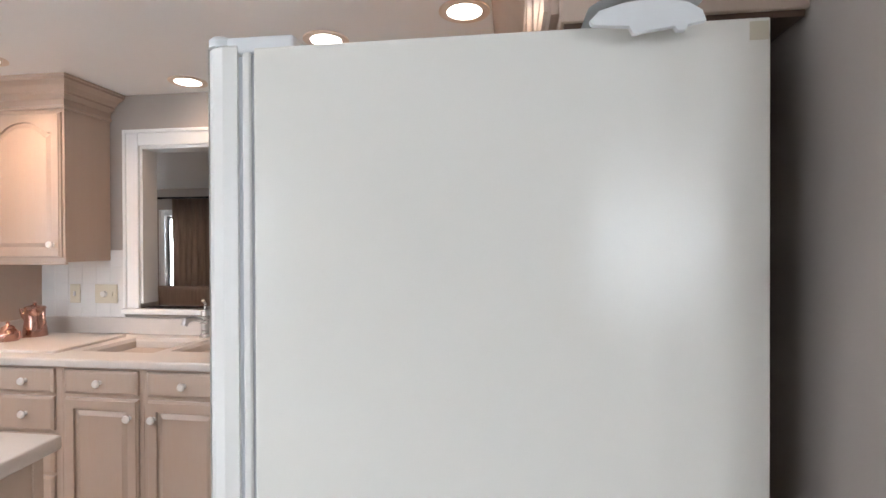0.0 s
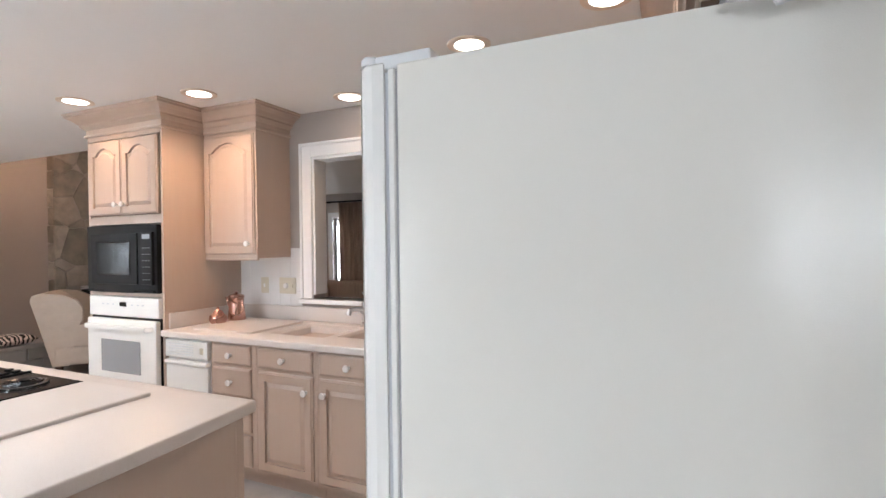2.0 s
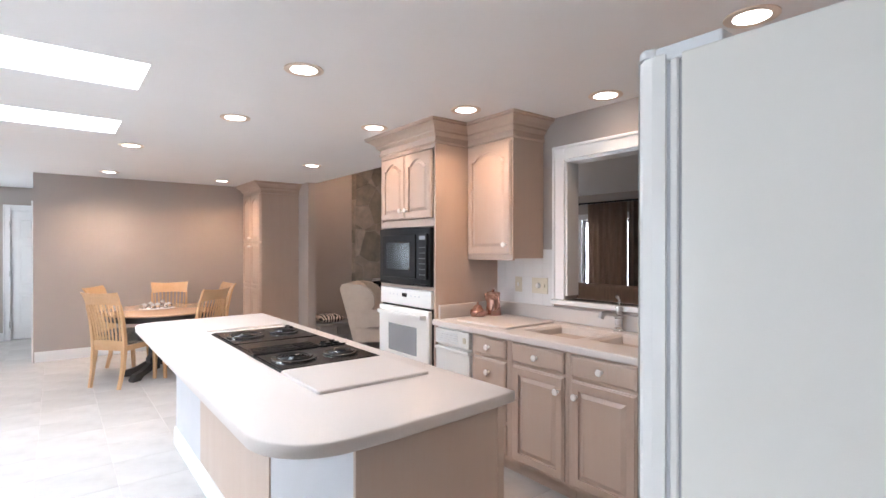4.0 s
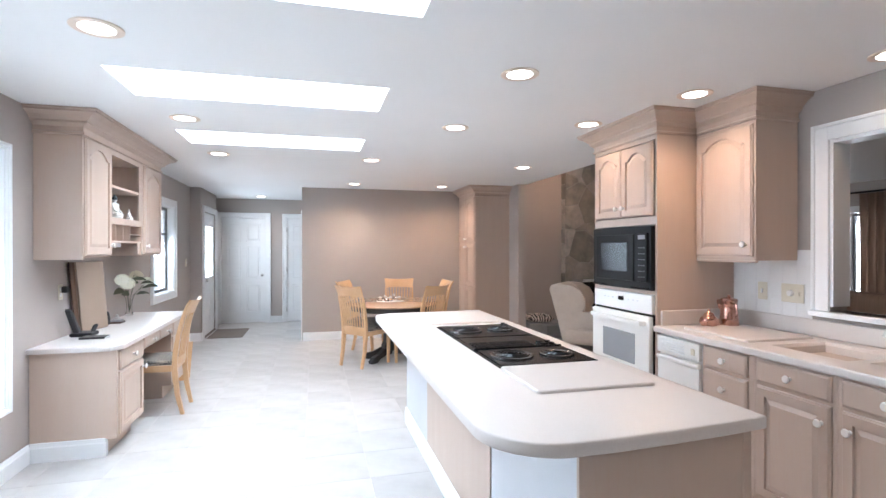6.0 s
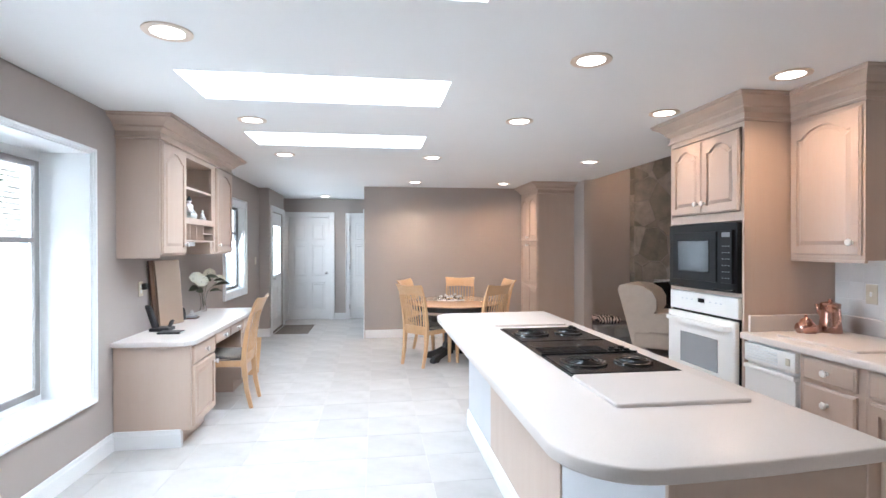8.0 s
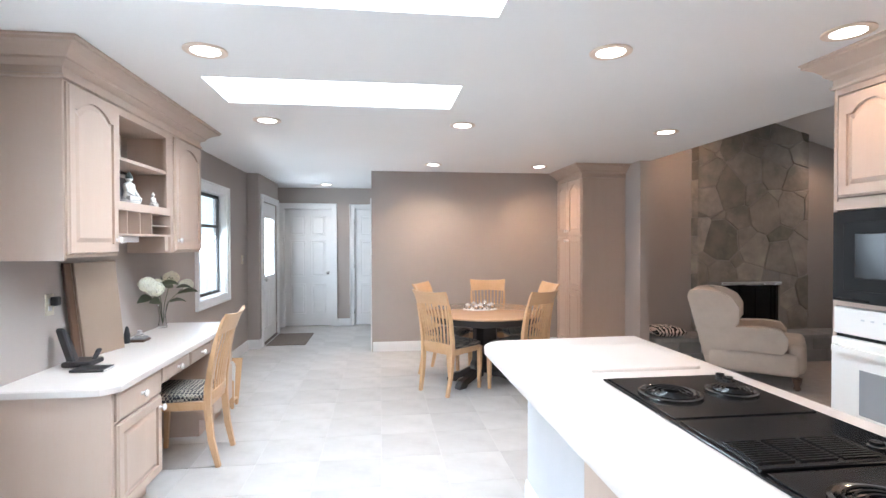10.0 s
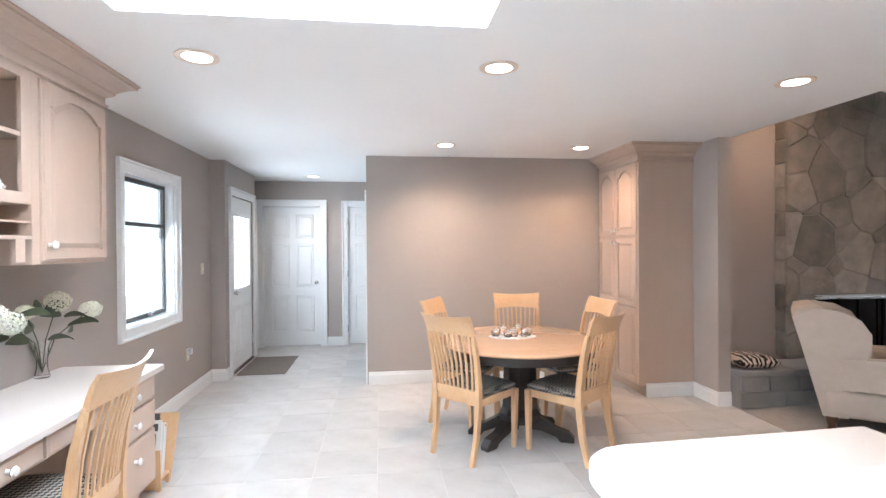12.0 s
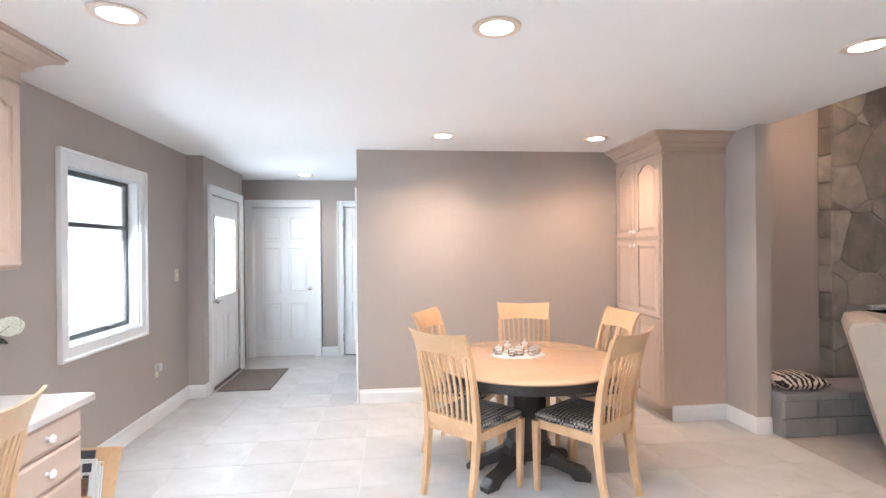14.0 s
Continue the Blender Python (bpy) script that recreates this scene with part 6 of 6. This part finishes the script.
chim = thing("stone_chimney", "tall grey fieldstone chimney breast with deep mortar joints", "chimney", (5.1, 8.15, 0.34))


def clip(poly, p, nrm):
    out = []
    for i in range(len(poly)):
        a, b = poly[i], poly[(i + 1) % len(poly)]
        da, db = (a - p).dot(nrm), (b - p).dot(nrm)
        if da <= 0:
            out.append(a)
        if (da < 0) != (db < 0) and abs(da - db) > 1e-9:
            out.append(a + (b - a) * (da / (da - db)))
    return out


rng = random.Random(11)
seeds, heavy = [], {}
zz, row = 0.42, 0
while zz < 3.45:
    xx = XC0 + rng.uniform(-0.05, 0.15)
    while xx < XC1 + 0.1:
        seeds.append(Vector((xx + rng.uniform(-0.04, 0.04), zz + rng.uniform(-0.07, 0.07))))
        xx += rng.uniform(0.22, 0.50)
    zz += rng.uniform(0.22, 0.32)
for s in seeds:
    heavy[tuple(s)] = rng.uniform(0, 0.085)
for s in seeds:
    poly = [Vector(p) for p in ((XC0, 0.345), (XC1, 0.345), (XC1, 3.42), (XC0, 3.42))]
    for o in seeds:
        if o is not s and (o - s).length < 0.9 and poly:
            poly = clip(poly, (s + o) / 2 + (o - s) * ((heavy[tuple(s)] - heavy[tuple(o)]) / (2 * (o - s).length_squared)), (o - s).normalized())
    if len(poly) < 3:
        continue
    cx, cz = sum(p.x for p in poly) / len(poly), sum(p.y for p in poly) / len(poly)
    if OX0 - 0.02 < cx < OX1 + 0.02 and cz < OZ:
        continue
    if cz < OZ + 0.02 and min(p.x for p in poly) < OX0 < max(p.x for p in poly):
        poly = clip(poly, Vector((OX0, 0)), Vector((1, 0)))
    elif cz < OZ + 0.02 and min(p.x for p in poly) < OX1 < max(p.x for p in poly):
        poly = clip(poly, Vector((OX1, 0)), Vector((-1, 0)))
    elif OX0 - 0.1 < cx < OX1 + 0.1 and min(p.y for p in poly) < OZ + 0.006:
        poly = clip(poly, Vector((0, OZ + 0.006)), Vector((0, -1)))
    clean = []
    for p in poly:
        if not clean or (p - clean[-1]).length > 0.02:
            clean.append(p)
    if len(clean) > 2 and (clean[0] - clean[-1]).length < 0.02:
        clean.pop()
    if len(clean) < 3:
        continue
    jit = []
    for i, p in enumerate(clean):
        q = clean[(i + 1) % len(clean)]
        jit.append(p)
        if (q - p).length > 0.12:
            mdl = (p + q) / 2
            jit.append(mdl + Vector((rng.uniform(-0.008, 0.008), rng.uniform(-0.008, 0.008))))
    inn = offset_poly(jit, 0.005)
    bm = bmesh.new()
    slab(bm, inn, 0, 0.008 + rng.uniform(0, 0.016), 0.006, lambda u, v, w: (u, YC + 0.028 - w, v))
    part("stone", bm, M_STONE, chim)
for k in range(13):
    z = 0.345 + k * 0.238
    part("stone", boxes((XC0 - 0.0 + rng.uniform(0, 0.012), XC0 + 0.03, YC + 0.03, 8.245, z, z + 0.226), bevel=0.007), M_STONE, chim)

he = thing("hearth", "raised grey stone hearth running along the wall", "hearth", (4.9, 7.95, 0))
part("hearth_core", boxes((3.565, 7.0, 7.715, 8.078, 0.004, 0.285)), M_MORTAR, he)
part("hearth_core", boxes((3.565, XC0, 8.078, 8.248, 0.004, 0.285)), M_MORTAR, he)
x = 3.565
row = 0
for (za, zb) in ((0.006, 0.145), (0.152, 0.284)):
    x = 3.567 - (0.12 if row else 0)
    while x < 6.98:
        w = rng.uniform(0.26, 0.46)
        a, b = max(x, 3.567), min(x + w - 0.008, 6.99)
        if b - a > 0.05:
            part("stone", boxes((a, b, 7.685 + rng.uniform(0, 0.010), 7.716, za, zb), bevel=0.005), M_HEARTH, he)
        x += w
    row += 1
x = 3.566
while x < 6.98:
    w = rng.uniform(0.45, 0.62)
    part("slab", boxes((x, min(x + w - 0.005, 6.99), 7.675, 8.076, 0.286, 0.333), bevel=0.005), M_HEARTH, he)
    if x + w < 4.36:
        part("slab", boxes((x, min(x + w - 0.005, 6.99), 8.080, 8.247, 0.286, 0.333), bevel=0.005), M_HEARTH, he)
    x += w

M_ZEBRA = bpy.data.materials.new("zebra_cloth")
M_ZEBRA.use_nodes = True
_n, _l = M_ZEBRA.node_tree.nodes, M_ZEBRA.node_tree.links
_tc, _w, _r = _n.new("ShaderNodeTexCoord"), _n.new("ShaderNodeTexWave"), _n.new("ShaderNodeValToRGB")
_w.inputs["Scale"].default_value, _w.inputs["Distortion"].default_value, _w.inputs["Detail Scale"].default_value = 7.0, 6.0, 2.0
_r.color_ramp.elements[0].position, _r.color_ramp.elements[1].position = 0.48, 0.56
_r.color_ramp.elements[0].color, _r.color_ramp.elements[1].color = (0.012, 0.010, 0.010, 1), (0.62, 0.52, 0.46, 1)
_l.new(_tc.outputs["Object"], _w.inputs["Vector"])
_l.new(_w.outputs["Fac"], _r.inputs["Fac"])
_l.new(_r.outputs[0], _n["Principled BSDF"].inputs["Base Color"])
_n["Principled BSDF"].inputs["Roughness"].default_value = 0.85


def pillow(x0, x1, y0, y1, z0, h):
    bm = bmesh.new()
    n = 14
    top, bot = [], []
    for i in range(n + 1):
        rt, rb = [], []
        for j in range(n + 1):
            u, v = -1 + 2 * i / n, -1 + 2 * j / n
            puff = max(0.0, (1 - u ** 4) * (1 - v ** 4)) ** 0.45
            x = (x0 + x1) / 2 + u * (x1 - x0) / 2 * (1 - 0.05 * (1 - v * v))
            y = (y0 + y1) / 2 + v * (y1 - y0) / 2 * (1 - 0.05 * (1 - u * u))
            rt.append(bm.verts.new((x, y, z0 + h / 2 + puff * h / 2)))
            rb.append(rt[-1] if puff < 1e-6 else bm.verts.new((x, y, z0 + h / 2 - puff * h / 2)))
        top.append(rt)
        bot.append(rb)
    for i in range(n):
        for j in range(n):
            bm.faces.new((top[i][j], top[i + 1][j], top[i + 1][j + 1], top[i][j + 1]))
            q = (bot[i][j + 1], bot[i + 1][j + 1], bot[i + 1][j], bot[i][j])
            if len(set(q)) == 4:
                try:
                    bm.faces.new(q)
                except ValueError:
                    pass
    return bm


solo("zebra_cushion", pillow(3.60, 3.97, 7.70, 8.06, 0.334, 0.12), M_ZEBRA, "black and white zebra-striped cushion on the hearth", "cushion", smooth=True)

# wing armchair, facing east
ac = thing("armchair", "cream upholstered wing armchair with dark turned feet", "armchair", (3.68, 6.72, 0))
AY0, AY1 = 6.66, 7.46
bm = bmesh.new()
cushion(bm, 3.62, 4.44, AY0 + 0.02, AY1 - 0.02, 0.13, 0.36, 0.05, 3)
part("seat_base", bm, M_CREAM, ac, smooth=True)
part("seat_cushion", cushion(bmesh.new(), 3.80, 4.50, AY0 + 0.13, AY1 - 0.13, 0.33, 0.50, 0.06, 4), M_CREAM, ac, smooth=True)
part("footrest", cushion(bmesh.new(), 4.32, 4.50, AY0 + 0.06, AY1 - 0.06, 0.15, 0.46, 0.08, 4), M_CREAM, ac, smooth=True)
for a, b in ((AY0, AY0 + 0.15), (AY1 - 0.15, AY1)):
    bm = bmesh.new()
    prof = [(3.74, 0.36), (4.30, 0.36), (4.34, 0.42), (4.34, 0.53), (4.28, 0.60), (4.15, 0.615), (3.85, 0.60), (3.74, 0.60)]
    slab(bm, prof, a, b, 0.035, lambda u, v, w: (u, w, v))
    part("arm", bm, M_CREAM, ac, smooth=True)
    bm = bmesh.new()
    c = [(3.86, 0.56), (3.92, 0.66), (3.92, 0.80), (3.86, 0.90), (3.74, 0.965), (3.58, 0.985), (3.46, 0.94), (3.48, 0.88), (3.62, 0.56)]
    slab(bm, c, a + 0.01, b - 0.05, 0.02, lambda u, v, w: (u, w, v))
    part("wing", bm, M_CREAM, ac, smooth=True)
bm = bmesh.new()
slab(bm, [(3.62, 0.13), (3.78, 0.13), (3.84, 0.42), (3.76, 0.70), (3.66, 0.93), (3.55, 0.985), (3.44, 0.965), (3.42, 0.90), (3.50, 0.60)], AY0 + 0.03, AY1 - 0.03, 0.035, lambda u, v, w: (u, w, v))
part("back", bm, M_CREAM, ac, smooth=True)
for x, y in ((3.68, AY0 + 0.06), (4.42, AY0 + 0.06), (3.68, AY1 - 0.06), (4.42, AY1 - 0.06)):
    part("foot", lathe(bmesh.new(), [(0.020, 0.002), (0.034, 0.02), (0.026, 0.05), (0.040, 0.09), (0.045, 0.131), (0, 0.131)], Matrix.Translation((x, y, 0.001)), 14), M_WOODDARK, ac, smooth=True)

ac.location = (3.88, 7.115, 0)
ac.rotation_euler = (0, 0, radians(-41))
ac.scale = (0.97, 0.97, 0.97)

# side table beyond the armchair
st = thing("side_table", "small dark upholstered stool at the far wall", "stool", (6.55, 7.3, 0.003))
part("stool_cushion", cushion(bmesh.new(), 6.30, 6.80, 7.05, 7.5, 0.22, 0.40, 0.05, 3), M_CURTAIN, st, smooth=True)
for x in (6.35, 6.75):
    for y in (7.10, 7.45):
        part("leg", boxes((x - 0.02, x + 0.02, y - 0.02, y + 0.02, 0.003, 0.23), bevel=0.004), M_WOODDARK, st)

# sofa seen through the pass-through
so = thing("sofa", "brown sofa with a cream throw pillow in the family room", "sofa", (6.3, 5.0, 0.003))
part("sofa_back", cushion(bmesh.new(), 6.62, 6.86, 3.9, 5.85, 0.10, 0.93, 0.07, 3), M_CURTAIN, so, smooth=True)
part("sofa_seat", cushion(bmesh.new(), 5.92, 6.64, 3.9, 5.85, 0.08, 0.45, 0.06, 3), M_CURTAIN, so, smooth=True)
part("sofa_arm", cushion(bmesh.new(), 5.92, 6.80, 5.80, 6.02, 0.06, 0.66, 0.07, 3), M_CURTAIN, so, smooth=True)
part("sofa_arm", cushion(bmesh.new(), 5.92, 6.80, 3.74, 3.94, 0.06, 0.66, 0.07, 3), M_CURTAIN, so, smooth=True)
for x in (5.98, 6.74):
    for y in (3.82, 5.92):
        part("foot", boxes((x - 0.025, x + 0.025, y - 0.025, y + 0.025, 0.002, 0.09)), M_WOODDARK, so)
solo("throw_pillow", cushion(bmesh.new(), 6.42, 6.62, 5.42, 5.80, 0.46, 0.88, 0.07, 4), M_CREAM, "cream throw pillow on the brown sofa", "pillow", smooth=True)

EAST2 = lambda u, v, w: (7.6 - w, u, v)
casing("trim_family_window", EAST2, FW[0], FW[1], FW[2], FW[3], 0.09)
window_unit("window_3", lambda u, v, w: (7.66 - w, u, v), FW[0] + 0.01, FW[1] - 0.01, FW[2] + 0.01, FW[3] - 0.01, "dark framed family room window behind drapes", rails=())
rodt = thing("curtain_rod", "black metal curtain rod with round finials", "curtain rod", (7.47, 5.3, 2.19))
part("rod", tube(bmesh.new(), [(7.47, 4.3, 2.19), (7.47, 6.25, 2.19)], 0.014, 10), M_IRON, rodt, smooth=True)
for y in (4.3, 6.25):
    part("finial", lathe(bmesh.new(), [(0.0, -0.025), (0.018, -0.018), (0.026, 0), (0.018, 0.018), (0, 0.025)], Matrix.Translation((7.47, y, 2.19)), 14), M_IRON, rodt, smooth=True)
for y in (4.5, 6.15):
    part("bracket", boxes((7.47, 7.598, y - 0.01, y + 0.01, 2.18, 2.20)), M_IRON, rodt)


def drape(y0, y1, label):
    bm = bmesh.new()
    n = int((y1 - y0) / 0.012)
    rows = []
    for z in (0.06, 0.5, 1.2, 1.9, 2.17):
        r = []
        for i in range(n + 1):
            y = y0 + (y1 - y0) * i / n
            r.append((7.47 + 0.035 * math.sin(y * 62 + 0.6 * math.sin(z * 1.5)) * (0.7 + 0.3 * math.sin(y * 9)), y))
        rows.append([bm.verts.new((a, b, z)) for a, b in r])
    for a, b in zip(rows, rows[1:]):
        for i in range(n):
            bm.faces.new((a[i], a[i + 1], b[i + 1], b[i]))
    d = bmesh.ops.solidify(bm, geom=bm.faces[:], thickness=0.004)
    return solo("curtain", bm, M_CURTAIN, label, "curtain", smooth=True, group="brown drapes")


drape(5.14, 5.875, "brown pleated drape hanging from the black rod")
drape(4.40, 5.12, "brown pleated drape hanging from the black rod")
# first is a real downlight; the other three are unseen, added to brighten
for fx_, fy_, fw_ in ((6.09, 7.8, 26), (4.0, 7.5, 72), (5.9, 5.2, 18), (4.6, 3.6, 12)):
    copy_thing(dl, Matrix.Translation((fx_, fy_, zs(fx_))) @ Matrix.Rotation(math.atan(0.29), 4, "Y"))
    li = bpy.data.lights.new("family_lamp_and_fill", "SPOT")
    li.energy, li.color, li.spot_size, li.spot_blend, li.shadow_soft_size = fw_, (1.0, 0.64, 0.42), radians(130), 0.9, 0.06
    new("family_lamp_and_fill", li).matrix_world = look((fx_, fy_, zs(fx_) - 0.05), (fx_, fy_, 0))

# ---- floor tiles ----
P = 0.41
tiles = [(0.405 + P * i, 7.71 + P * j) for i in range(-5, 8) for j in range(-18, 9)]
tiles = [(x, y) for x, y in tiles if x + P > XW and x < 3.56 and y > 0.45 and y < YB + 0.1 and not (1.25 < x and x + P < 1.85 and 2.2 < y < 4.5) and not (x > 2.8 and y < 3.9)]
cache, loose = {}, bmesh.new()
cnt = 0
for x, y in sorted(tiles, key=lambda t: abs(t[1] - 5.5)):
    x0, x1, y0, y1 = max(x, XW), min(x + P, 3.56), y, y + P
    key = (round(x1 - x0, 3), round(y1 - y0, 3))
    if cnt < 300:
        if key not in cache:
            bm = bmesh.new()
            box(bm, 0.0018, key[0] - 0.0018, 0.0018, key[1] - 0.0018, -0.011, 0.0, bevel=0.0012)
            t = part("tile", bm, M_TILE, floor)
            cache[key] = t.data
        else:
            t = new("tile", cache[key])
            t.parent = floor
        t.location = (x0, y0, 0)
        cnt += 1
    else:
        box(loose, x0 + 0.0025, x1 - 0.0025, y0 + 0.0025, y1 - 0.0025, -0.011, 0.0)
solo("floor_tiles", boxes((-3.5, 0.75, -2.6, 0.47, -0.011, -0.002)), M_TILE, "pale tiled floor of the room behind", "floor", "structure")
if len(loose.verts):
    part("tile_field", loose, M_TILE, floor, kind="stuff")
